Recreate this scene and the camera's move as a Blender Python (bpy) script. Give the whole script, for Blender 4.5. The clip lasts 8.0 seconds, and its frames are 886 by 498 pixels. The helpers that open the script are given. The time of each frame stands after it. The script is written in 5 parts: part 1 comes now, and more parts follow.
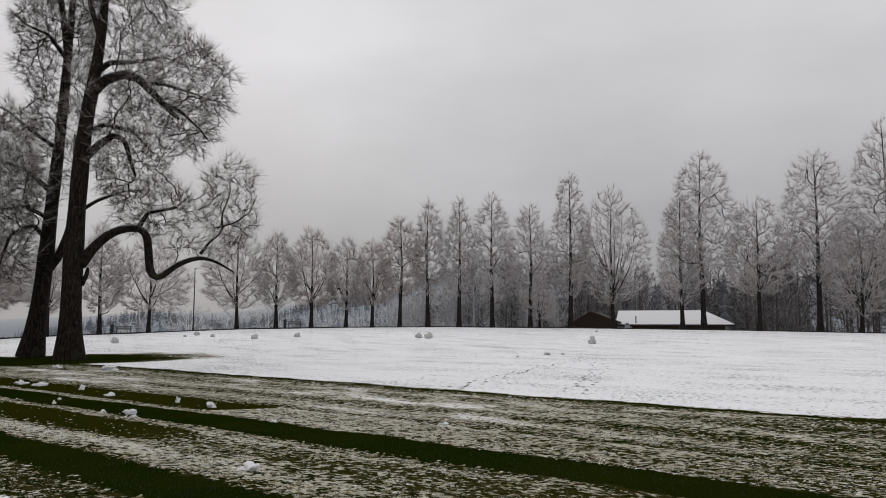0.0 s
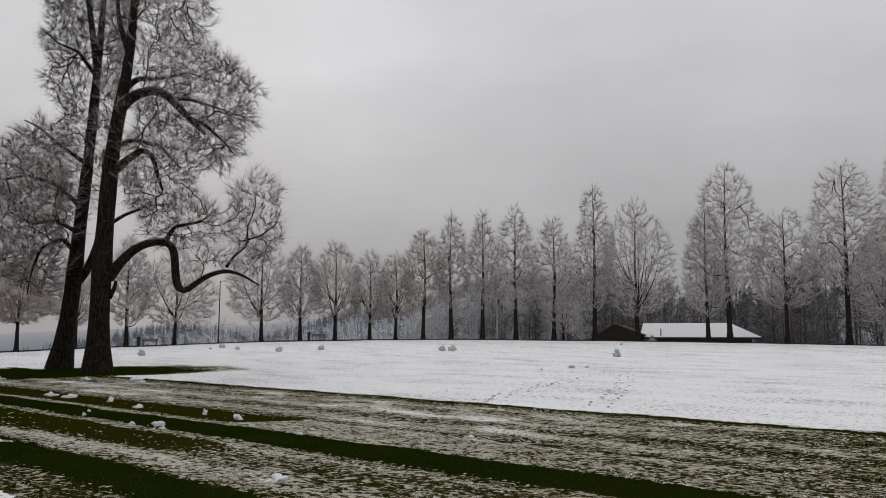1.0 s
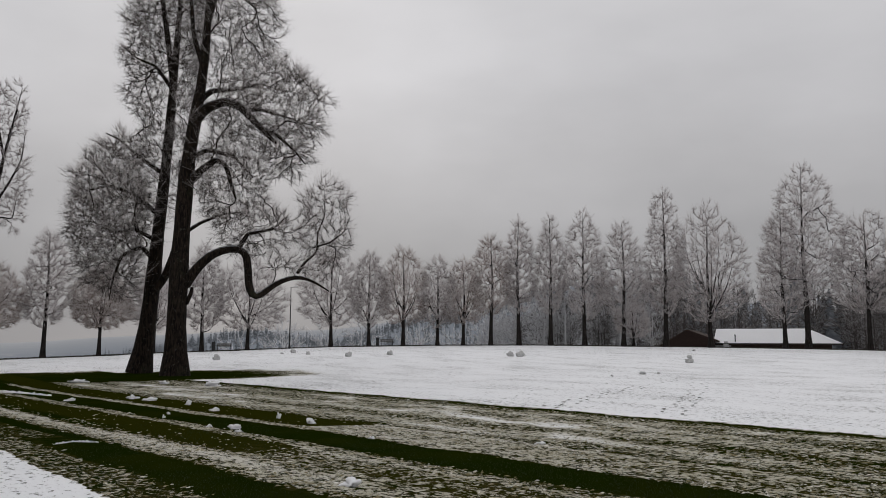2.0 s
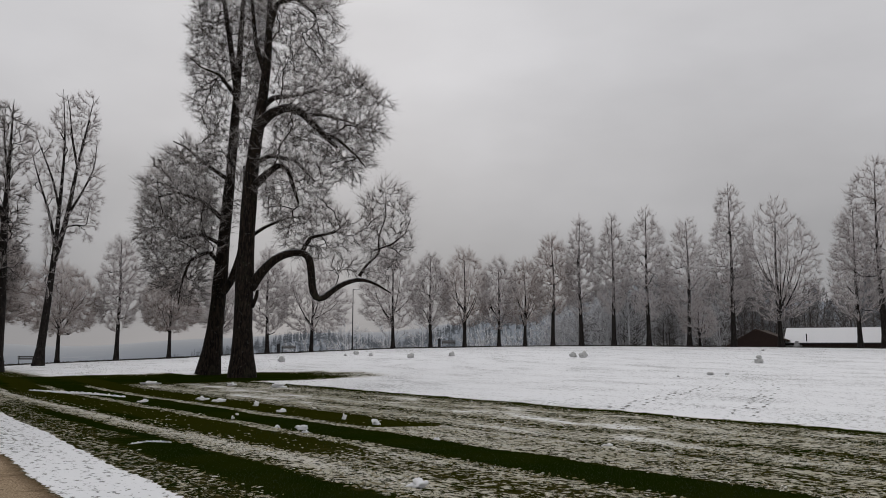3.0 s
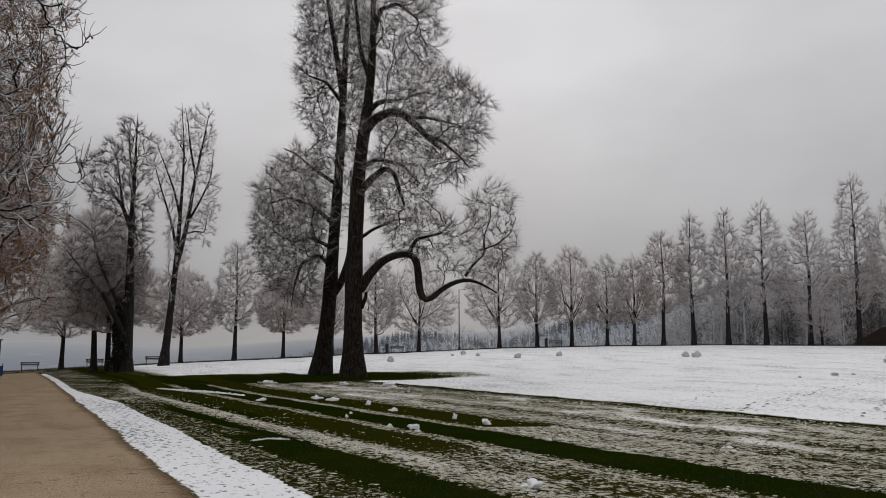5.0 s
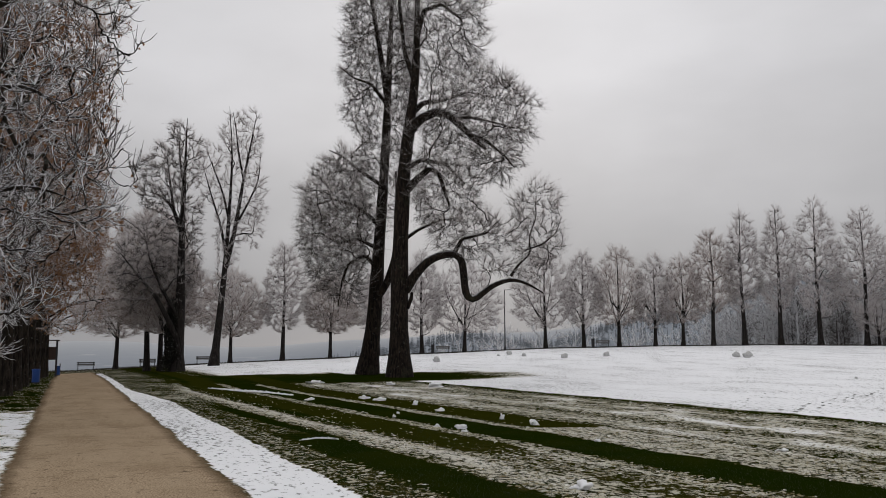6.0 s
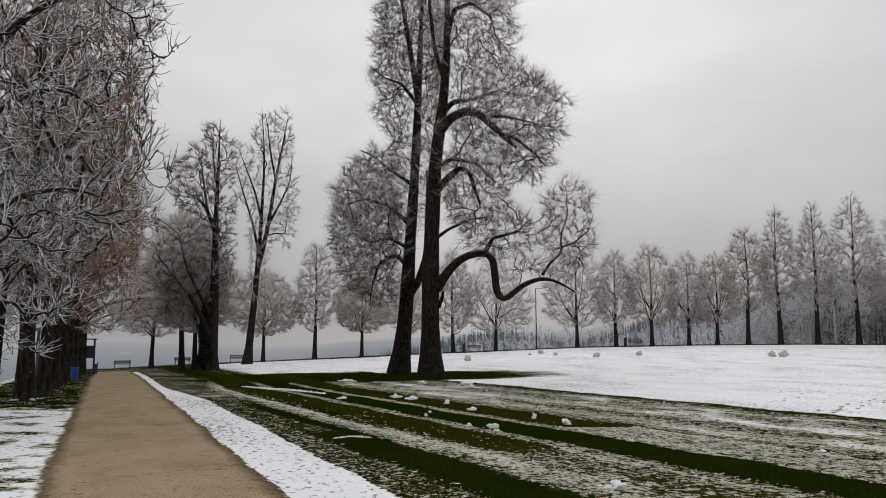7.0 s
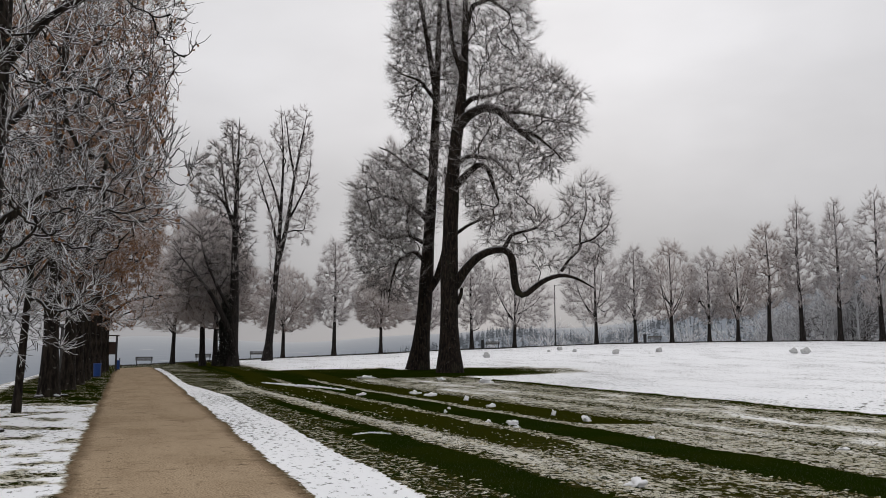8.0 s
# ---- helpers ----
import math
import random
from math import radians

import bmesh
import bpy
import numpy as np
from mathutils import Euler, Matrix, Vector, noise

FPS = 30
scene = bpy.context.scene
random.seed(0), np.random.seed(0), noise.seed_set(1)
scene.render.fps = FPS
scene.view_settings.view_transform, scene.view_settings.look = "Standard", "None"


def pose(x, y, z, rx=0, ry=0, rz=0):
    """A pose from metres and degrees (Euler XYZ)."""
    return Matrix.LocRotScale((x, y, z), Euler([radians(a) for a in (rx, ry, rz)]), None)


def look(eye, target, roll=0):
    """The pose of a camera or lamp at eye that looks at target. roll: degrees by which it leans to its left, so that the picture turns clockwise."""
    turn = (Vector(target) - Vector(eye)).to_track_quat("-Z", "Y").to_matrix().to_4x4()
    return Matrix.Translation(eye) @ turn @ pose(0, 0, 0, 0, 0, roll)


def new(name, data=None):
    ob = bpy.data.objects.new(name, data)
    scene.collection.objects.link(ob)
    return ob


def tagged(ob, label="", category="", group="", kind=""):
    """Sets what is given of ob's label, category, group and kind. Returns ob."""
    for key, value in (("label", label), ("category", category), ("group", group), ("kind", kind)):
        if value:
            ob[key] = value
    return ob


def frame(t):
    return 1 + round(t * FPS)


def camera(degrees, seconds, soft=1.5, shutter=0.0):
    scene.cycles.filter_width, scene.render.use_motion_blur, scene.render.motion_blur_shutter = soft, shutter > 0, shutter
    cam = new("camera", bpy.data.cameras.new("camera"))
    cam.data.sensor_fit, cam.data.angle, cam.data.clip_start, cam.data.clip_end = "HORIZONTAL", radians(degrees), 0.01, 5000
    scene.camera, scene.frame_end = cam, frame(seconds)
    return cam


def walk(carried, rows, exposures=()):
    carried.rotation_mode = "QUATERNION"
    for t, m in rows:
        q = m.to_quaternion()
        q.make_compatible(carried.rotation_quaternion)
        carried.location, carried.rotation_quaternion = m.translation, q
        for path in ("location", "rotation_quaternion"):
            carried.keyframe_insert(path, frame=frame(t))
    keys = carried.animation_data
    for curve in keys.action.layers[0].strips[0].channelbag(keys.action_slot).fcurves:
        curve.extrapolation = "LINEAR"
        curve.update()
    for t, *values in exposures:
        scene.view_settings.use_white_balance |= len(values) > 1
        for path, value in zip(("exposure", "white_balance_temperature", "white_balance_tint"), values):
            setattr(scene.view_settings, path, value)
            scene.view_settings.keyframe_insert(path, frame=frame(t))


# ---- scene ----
cam = camera(57.16, 8.0, soft=0.85)
# seconds, x, y, z, yaw, pitch, roll: one who stands on the path and turns to the left
ROWS = [
    (0.0, 0.000, 0.000, 1.601, -0.001, 5.573, -0.139),
    (0.5, -0.013, -0.027, 1.607, 0.503, 6.037, -0.132),
    (1.0, -0.035, -0.054, 1.605, 1.615, 6.450, -0.178),
    (1.5, -0.058, -0.074, 1.605, 3.892, 6.693, -0.309),
    (3.0, -0.133, -0.036, 1.598, 10.596, 6.885, -0.037),
    (3.5, -0.156, -0.030, 1.598, 12.448, 6.842, 0.081),
    (4.0, -0.169, -0.045, 1.598, 14.311, 6.898, 0.148),
    (4.5, -0.180, -0.060, 1.601, 16.177, 6.890, 0.129),
    (6.0, -0.226, -0.048, 1.598, 21.184, 6.900, 0.137),
    (6.5, -0.234, -0.045, 1.600, 22.385, 6.897, 0.137),
    (7.0, -0.238, -0.054, 1.600, 23.353, 6.834, 0.083),
    (7.5, -0.238, -0.063, 1.601, 24.085, 6.717, 0.087),
    (8.0, -0.246, -0.071, 1.602, 24.654, 6.592, 0.055),
]
walk(cam, [(t, pose(x, y, z, 90 + pitch, roll, yaw)) for t, x, y, z, yaw, pitch, roll in ROWS],
     [(0, -0.14), (1.0, -0.25), (1.5, -0.3), (3.0, -0.31), (4.5, -0.27), (6.5, -0.09), (8, 0.04)])

# ---- node helpers ----


class Nodes:
    """A node tree with short calls for its nodes."""

    def __init__(self, tree):
        self.tree = tree
        tree.nodes.clear()

    def add(self, kind, **sockets):
        return self.tree.nodes.new(kind)

    def link(self, a, b):
        self.tree.links.new(a, b)

    def put(self, socket, value):
        if isinstance(value, bpy.types.NodeSocket):
            self.link(value, socket)
        elif isinstance(value, (tuple, list)) and len(value) == 3 and socket.type == "RGBA":
            socket.default_value = (*value, 1.0)
        else:
            socket.default_value = value

    def math(self, op, a, b=0.0, c=0.0, clamp=False):
        n = self.add("ShaderNodeMath")
        n.operation, n.use_clamp = op, clamp
        for s, val in zip(n.inputs, (a, b, c)):
            self.put(s, val)
        return n.outputs[0]

    def step(self, x, low, high):
        n = self.add("ShaderNodeMapRange")
        n.interpolation_type = "SMOOTHSTEP"
        self.put(n.inputs["Value"], x)
        self.put(n.inputs["From Min"], low)
        self.put(n.inputs["From Max"], high)
        return n.outputs[0]

    def mix(self, fac, a, b):
        n = self.add("ShaderNodeMix")
        n.data_type = "RGBA"
        self.put(n.inputs[0], fac)
        self.put(n.inputs[6], a)
        self.put(n.inputs[7], b)
        return n.outputs[2]

    def noise(self, vector, scale, detail=3.0, rough=0.55):
        n = self.add("ShaderNodeTexNoise")
        if vector is not None:
            self.put(n.inputs["Vector"], vector)
        self.put(n.inputs["Scale"], scale)
        n.inputs["Detail"].default_value = detail
        n.inputs["Roughness"].default_value = rough
        return n.outputs["Fac"]

    def ramp(self, fac, stops):
        n = self.add("ShaderNodeValToRGB")
        self.put(n.inputs[0], fac)
        el = n.color_ramp.elements
        el[0].position, el[1].position = stops[0][0], stops[-1][0]
        while len(el) < len(stops):
            el.new(0.5)
        for i, (p, col) in enumerate(stops):
            el[i].position = p
        for i, (p, col) in enumerate(stops):
            el[i].color = (*col, 1) if isinstance(col, tuple) else (col, col, col, 1)
        return n.outputs[0]

    def split(self, v):
        n = self.add("ShaderNodeSeparateXYZ")
        self.put(n.inputs[0], v)
        return n.outputs

    def join(self, x, y, z):
        n = self.add("ShaderNodeCombineXYZ")
        for s, val in zip(n.inputs, (x, y, z)):
            self.put(s, val)
        return n.outputs[0]

    def bump(self, height, strength, distance):
        n = self.add("ShaderNodeBump")
        self.put(n.inputs["Height"], height)
        n.inputs["Strength"].default_value = strength
        n.inputs["Distance"].default_value = distance
        return n.outputs[0]

    def surface(self, color, rough=0.9, normal=None, spec=0.2, metal=0.0):
        b, o = self.add("ShaderNodeBsdfPrincipled"), self.add("ShaderNodeOutputMaterial")
        self.put(b.inputs["Base Color"], color)
        self.put(b.inputs["Roughness"], rough)
        self.put(b.inputs["Metallic"], metal)
        self.put(b.inputs["Specular IOR Level"], spec)
        if normal is not None:
            self.put(b.inputs["Normal"], normal)
        self.link(b.outputs[0], o.inputs[0])


def material(name):
    m = bpy.data.materials.new(name)
    m.use_nodes = True
    return m, Nodes(m.node_tree)


# ---- light: an overcast winter sky ----
world = bpy.data.worlds.new("overcast_sky")
scene.world = world
world.use_nodes = True
n = Nodes(world.node_tree)
coord = n.add("ShaderNodeTexCoord").outputs["Generated"]
cx, cy, cz = n.split(coord)
lift = n.math("ADD", n.math("MULTIPLY", n.math("SUBTRACT", n.noise(coord, 2.2, 4.0), 0.5), 0.22), cz)
bank = n.math("MULTIPLY", n.step(cx, -0.35, -0.7), n.step(cz, 0.28, 0.1))
lift = n.math("SUBTRACT", lift, n.math("MULTIPLY", bank, 0.07))
layer = n.ramp(lift, [(0.0, (0.31, 0.313, 0.328)), (0.035, (0.362, 0.358, 0.366)), (0.1, (0.425, 0.42, 0.426)), (0.2, (0.525, 0.517, 0.522)),
                      (0.33, (0.645, 0.638, 0.648)), (0.6, (0.74, 0.733, 0.742)), (1.0, (0.74, 0.733, 0.742))])
flat = n.join(cx, cy, n.math("MULTIPLY", cz, 2.6))
puffs = n.math("ADD", 0.78, n.math("MULTIPLY", n.noise(flat, 3.2, 5.0, 0.5), 0.4))
puffs = n.math("ADD", puffs, n.math("MULTIPLY", n.math("MULTIPLY", n.step(cx, 0.5, -0.3), n.step(cx, -0.85, -0.4)), 0.16))
clouds = n.mix(1.0, layer, layer)
clouds.node.blend_type = "MULTIPLY"
tint = n.mix(1.0, (1.0, 1.0, 1.012), (1, 1, 1))
tint.node.blend_type = "MULTIPLY"
n.put(tint.node.inputs[7], puffs)
n.put(clouds.node.inputs[7], tint)
sky = n.add("ShaderNodeTexSky")
sky.sky_type, sky.sun_disc = "NISHITA", False
sky.sun_elevation, sky.sun_rotation = radians(22), radians(-20)
dim = n.mix(1.0, sky.outputs[0], (0.06, 0.06, 0.06))
dim.node.blend_type = "MULTIPLY"
back, out = n.add("ShaderNodeBackground"), n.add("ShaderNodeOutputWorld")
n.put(back.inputs[0], n.mix(0.97, dim, clouds))
back.inputs[1].default_value = 1.06
n.link(back.outputs[0], out.inputs[0])

sun = new("sun", bpy.data.lights.new("sun", "SUN"))
sun.data.energy, sun.data.angle, sun.data.color = 0.5, radians(30), (1.0, 0.97, 0.93)
sun.matrix_world = look((0, 0, 50), (16, -44, 17))

# ---- the plan: s runs along the path, q across it to the right ----
PATH_TURN = radians(-45.8)
ALONG = np.array([math.sin(PATH_TURN), math.cos(PATH_TURN)])
ACROSS = np.array([ALONG[1], -ALONG[0]])


def smooth(x, a, b):
    u = np.clip((x - a) / (b - a), 0, 1)
    return u * u * (3 - 2 * u)


def rim(az):
    """How far the level field reaches before the ground falls away."""
    return np.interp(az, [-100, -46, -30, -15, 0, 15, 28, 60], [78, 80, 84, 90, 92, 96, 100, 104])


def rise(az):
    """Slope of the sight line to the rim, in parts of its distance."""
    return np.interp(az, [-90, -46, -41, -36, -30, -24, -20, -14, -7, 0, 8, 18, 23, 28, 60],
                     [-0.026, -0.0256, -0.0212, -0.0178, -0.0135, -0.0085, -0.006, -0.0015, 0.0007, 0.0016, 0.0008, -0.001, -0.0026, -0.004, -0.01])


def ground_height(x, y):
    x, y = np.asarray(x, float), np.asarray(y, float)
    r, az = np.hypot(x, y), np.degrees(np.arctan2(x, y))
    q = x * ACROSS[0] + y * ACROSS[1]
    edge = rim(az)
    top = 1.6 + edge * rise(az)
    seen = smooth(az, -85, -60) * (1 - smooth(az, 60, 90))
    z = top * smooth(r, 40, edge + 2) * seen
    past = np.maximum(r - edge, 0)
    z = z - np.minimum(past * 0.22, 45 * (1 - np.exp(-past / 160))) * np.interp(az, [-10, 7, 50], [1.0, 0.25, 0.25])
    # the bank beside the path, on its other side
    bank = np.maximum(-4.6 - q, 0) * (x < 5)
    z = z - np.minimum(bank * 0.3, 14 * (1 - np.exp(-bank / 40)))
    # wooded hills across the valley
    hill = smooth(az, -38, -8) * (1 - smooth(az, 70, 100))
    wave = 0.8 + 0.2 * np.sin(az * 0.21 + 1.1) + 0.1 * np.sin(az * 0.55)
    z = z + hill * wave * 98 * smooth(r, 330, 1250)
    z = z + 62 * smooth(r, 1500, 3600) * (1 + 0.25 * np.sin(az * 0.13 + 2) + 0.1 * np.sin(az * 0.4))
    return z


def place(s, q):
    p = s * ALONG + q * ACROSS
    return float(p[0]), float(p[1])


def polar(az, r):
    x, y = r * math.sin(radians(az)), r * math.cos(radians(az))
    return Vector((x, y, float(ground_height(x, y))))


# ---- materials ----
def ground_material():
    m, n = material("snow_grass_and_gravel")
    p = n.add("ShaderNodeTexCoord").outputs["Object"]
    x, y, z = n.split(p)
    s = n.math("ADD", n.math("MULTIPLY", x, float(ALONG[0])), n.math("MULTIPLY", y, float(ALONG[1])))
    q = n.math("ADD", n.math("MULTIPLY", x, float(ACROSS[0])), n.math("MULTIPLY", y, float(ACROSS[1])))
    r = n.math("SQRT", n.math("ADD", n.math("MULTIPLY", x, x), n.math("MULTIPLY", y, y)))
    flat = n.join(s, q, 0.0)
    sway = n.math("SUBTRACT", n.noise(flat, 0.45, 2.0), 0.5)
    fray = n.math("SUBTRACT", n.noise(flat, 5.0, 3.0), 0.5)
    wob = n.math("ADD", n.math("MULTIPLY", sway, 0.5), n.math("MULTIPLY", fray, 0.3))
    drift = n.math("MULTIPLY", n.math("MULTIPLY", n.math("SUBTRACT", s, 15.0), 0.045), n.step(s, 45.0, 30.0))
    qs = n.math("ADD", n.math("ADD", q, drift), wob)
    bands = [(2.6, .48), (3.3, .46), (3.45, .0), (4.2, .0), (4.32, .5), (4.9, .66), (5.25, .5), (5.4, .1), (6.3, .12), (6.42, .56), (6.75, .52), (6.85, .0),
             (7.85, .0), (7.95, .58), (8.25, .56), (8.4, .06), (9.45, .06), (9.6, .46), (10.6, .6), (11.4, .46), (12.2, .62), (13.2, .48), (14.2, .56), (15.3, .4)]
    cover = n.ramp(n.math("DIVIDE", qs, 18.0, clamp=True), [(a / 18.0, b) for a, b in bands])
    # mown strips that give out towards the near end
    box = lambda v, a, b, f: n.math("MULTIPLY", n.step(v, a - f, a + f), n.step(v, b + f, b - f))
    worn_a = n.math("MULTIPLY", box(qs, 5.3, 6.4, 0.1), n.step(s, 13.5, 10.5))
    worn_b = n.math("MULTIPLY", box(qs, 8.3, 9.6, 0.1), n.step(n.math("ADD", s, n.math("MULTIPLY", qs, 0.5)), 18.95, 18.55))
    cover = n.math("ADD", cover, n.math("ADD", n.math("MULTIPLY", worn_a, 0.4), n.math("MULTIPLY", worn_b, 0.52)))
    cover = n.math("MULTIPLY", n.math("MINIMUM", cover, 0.62), n.math("ADD", 0.86, n.math("MULTIPLY", n.step(s, 2.0, 12.0), 0.14)))
    big = n.noise(flat, 0.35, 3.0)
    # drifts that lasted longer on the widest strip
    last = n.step(n.noise(n.join(n.math("MULTIPLY", s, 0.45), q, 5.0), 0.7, 4.0), 0.5, 0.62)
    cover = n.math("ADD", cover, n.math("MULTIPLY", n.math("MULTIPLY", last, n.step(qs, 9.6, 10.4)), 0.12))
    # further off the first strip is half grown over, and the second one is wider
    cover = n.math("ADD", cover, n.math("MULTIPLY", n.math("MULTIPLY", box(qs, 3.4, 3.95, 0.08), n.step(n.math("ADD", s, n.math("MULTIPLY", sway, 4.0)), 13.8, 15.2)), 0.45))
    cover = n.math("SUBTRACT", cover, n.math("MULTIPLY", n.math("MULTIPLY", box(qs, 4.95, 5.5, 0.12), n.step(s, 15.0, 18.0)), 0.42))
    far_green = n.step(n.math("ADD", s, n.math("MULTIPLY", big, 8.0)), 38.0, 52.0)
    cover = n.math("MULTIPLY", cover, n.math("SUBTRACT", 1.0, n.math("MULTIPLY", far_green, 0.55)))
    mottled = n.math("MULTIPLY", n.math("MULTIPLY", n.step(s, 19.0, 27.0), n.step(q, 6.0, 3.6)), n.math("ADD", 0.46, n.math("MULTIPLY", sway, 0.5)))
    cover = n.math("MAXIMUM", cover, mottled)
    # the open field under its unbroken snow
    qf = n.math("ADD", q, n.math("ADD", n.math("MULTIPLY", wob, 1.5), n.math("MULTIPLY", n.math("SUBTRACT", n.noise(flat, 1.6, 4.0), 0.5), 0.9)))
    qf = n.math("ADD", qf, n.math("MULTIPLY", n.math("SUBTRACT", s, 14.0), 0.03))
    field = n.step(qf, 15.35, 15.95)
    lip = box(qf, 15.2, 15.55, 0.12)
    cover = n.math("MULTIPLY", cover, n.math("SUBTRACT", 1.0, n.math("MULTIPLY", lip, 0.55)))
    behind = n.math("MULTIPLY", n.step(n.math("ADD", s, n.math("MULTIPLY", sway, 5.0)), 47.0, 50.0), n.step(q, 5.0, 9.5))
    field = n.math("MAXIMUM", field, behind)
    # bare lawn under the two big trees, a tongue that runs out into the field
    du = n.math("DIVIDE", n.math("SUBTRACT", s, 41.5), 4.6)
    dv = n.math("DIVIDE", n.math("SUBTRACT", q, 16.0), 11.0)
    lean_u = n.math("SUBTRACT", du, n.math("MULTIPLY", dv, 0.28))
    d2 = n.math("ADD", n.math("MULTIPLY", lean_u, lean_u), n.math("MULTIPLY", dv, dv))
    bare = n.step(n.math("ADD", d2, n.math("MULTIPLY", n.math("ADD", sway, fray), 0.9)), 1.45, 0.25)
    bare = n.math("MULTIPLY", bare, n.step(n.math("ADD", q, n.math("MULTIPLY", n.math("ADD", sway, fray), 6.0)), 27.0, 16.5))
    cover = n.math("ADD", n.math("MULTIPLY", cover, n.math("SUBTRACT", 1.0, field)), n.math("MULTIPLY", field, 0.84))
    cover = n.math("MULTIPLY", cover, n.math("SUBTRACT", 1.0, n.math("MULTIPLY", bare, 0.97)))
    # verge between path and lawn
    qv = n.math("ADD", q, n.math("MULTIPLY", fray, 0.22))
    qv = n.math("ADD", qv, n.math("MULTIPLY", sway, 0.25))
    verge = n.math("MULTIPLY", n.step(qv, 1.66, 1.72), n.step(n.math("ADD", qv, n.math("MULTIPLY", n.step(s, 24.0, 36.0), 0.7)), 2.8, 2.74))
    verge = n.math("MULTIPLY", verge, n.step(s, 66.0, 62.0))
    cover = n.math("MAXIMUM", cover, n.math("MULTIPLY", verge, 0.82))
    # beyond the path: snow by the young tree, then leaf litter
    other = n.step(qv, -0.8, -0.95)
    litter = n.step(n.math("ADD", s, n.math("MULTIPLY", sway, 3.0)), 23.5, 25.2)
    dull = n.step(n.noise(flat, 1.1, 3.0), 0.46, 0.62)
    left_cover = n.math("SUBTRACT", n.math("SUBTRACT", 0.82, n.math("MULTIPLY", litter, 0.36)), n.math("MULTIPLY", dull, 0.3))
    left_cover = n.math("ADD", left_cover, n.math("MULTIPLY", n.step(q, -3.9, -4.4), 0.4))
    cover = n.math("ADD", n.math("MULTIPLY", cover, n.math("SUBTRACT", 1.0, other)), n.math("MULTIPLY", left_cover, other))
    # tufts and crumbs
    stretch = n.join(n.math("MULTIPLY", s, 0.85), q, 0.0)
    grain = n.noise(stretch, 10.0, 6.0, 0.72)
    grain = n.math("ADD", n.math("MULTIPLY", grain, 0.75), n.math("MULTIPLY", n.noise(flat, 2.4, 3.0), 0.25))
    level = n.math("ADD", 0.5, n.math("MULTIPLY", n.math("SUBTRACT", cover, 0.54), 0.52))
    snow = n.step(n.math("SUBTRACT", level, grain), -0.018, 0.022)
    # stalks that show through the closed snow, in loose streaks
    stalk = n.noise(n.join(n.math("MULTIPLY", s, 0.8), n.math("MULTIPLY", q, 1.1), 0.0), 8.0, 4.0, 0.7)
    thin = n.math("ADD", stalk, n.math("MULTIPLY", n.math("SUBTRACT", n.noise(n.join(n.math("MULTIPLY", s, 0.5), q, 3.0), 0.55, 4.0), 0.5), 0.32))
    closed = n.math("MAXIMUM", field, n.math("MAXIMUM", verge, other))
    snow = n.math("MULTIPLY", snow, n.math("SUBTRACT", 1.0, n.math("MULTIPLY", n.math("MULTIPLY", n.step(n.math("ADD", thin, n.math("MULTIPLY", verge, 0.01)), 0.565, 0.62), closed), 0.7)))
    # land beyond the rim: rime on woods and meadows, distance haze in the colour
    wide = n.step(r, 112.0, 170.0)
    # colours
    blade = n.noise(flat, 38.0, 3.0, 0.7)
    green = n.mix(blade, (0.0042, 0.0085, 0.0005), (0.012, 0.0205, 0.0014))
    olive = n.mix(blade, (0.015, 0.0155, 0.0014), (0.038, 0.036, 0.004))
    patch = n.step(n.noise(flat, 0.6, 4.0), 0.42, 0.66)
    olive_band = n.math("MAXIMUM", box(qs, 5.3, 6.4, 0.15), box(qs, 8.3, 9.6, 0.15))
    grass = n.mix(n.math("MAXIMUM", n.math("MULTIPLY", patch, 0.22), n.math("MULTIPLY", olive_band, 0.65)), green, olive)
    tan = n.mix(n.noise(flat, 17.0, 3.0), (0.018, 0.017, 0.003), (0.062, 0.053, 0.017))
    grass = n.mix(n.math("MULTIPLY", n.step(cover, 0.12, 0.45), n.step(n.noise(flat, 4.0, 4.0), 0.4, 0.62)), grass, tan)
    straw = n.mix(n.noise(flat, 3.0, 3.0), (0.27, 0.235, 0.11), (0.73, 0.715, 0.66))
    clean = n.mix(n.noise(flat, 0.8, 3.0), (0.86, 0.87, 0.89), (0.92, 0.925, 0.935))
    snow_col = n.mix(n.step(cover, 0.54, 0.8), straw, clean)
    lawn = n.mix(snow, grass, snow_col)
    pebble = n.noise(flat, 42.0, 4.0, 0.7)
    tread = n.step(n.noise(n.join(n.math("MULTIPLY", s, 0.25), q, 0.0), 1.6, 4.0), 0.35, 0.7)
    gravel = n.mix(n.step(pebble, 0.28, 0.72), (0.15, 0.103, 0.06), (0.56, 0.435, 0.30))
    worn = n.step(n.noise(n.join(n.math("MULTIPLY", s, 0.8), q, 2.0), 1.1, 5.0, 0.62), 0.4, 0.66)
    gravel = n.mix(n.math("MULTIPLY", worn, 0.42), gravel, (0.21, 0.15, 0.092))
    scuff = n.step(n.noise(n.join(n.math("MULTIPLY", s, 2.4), n.math("MULTIPLY", q, 0.8), 7.0), 2.2, 4.0, 0.6), 0.6, 0.68)
    gravel = n.mix(n.math("MULTIPLY", scuff, 0.5), gravel, (0.12, 0.085, 0.052))
    speck = n.noise(flat, 17.0, 5.0, 0.75)
    gravel = n.mix(n.math("MULTIPLY", n.step(speck, 0.57, 0.64), 0.6), gravel, (0.10, 0.07, 0.042))
    gravel = n.mix(n.math("MULTIPLY", n.step(speck, 0.42, 0.35), 0.4), gravel, (0.60, 0.50, 0.38))
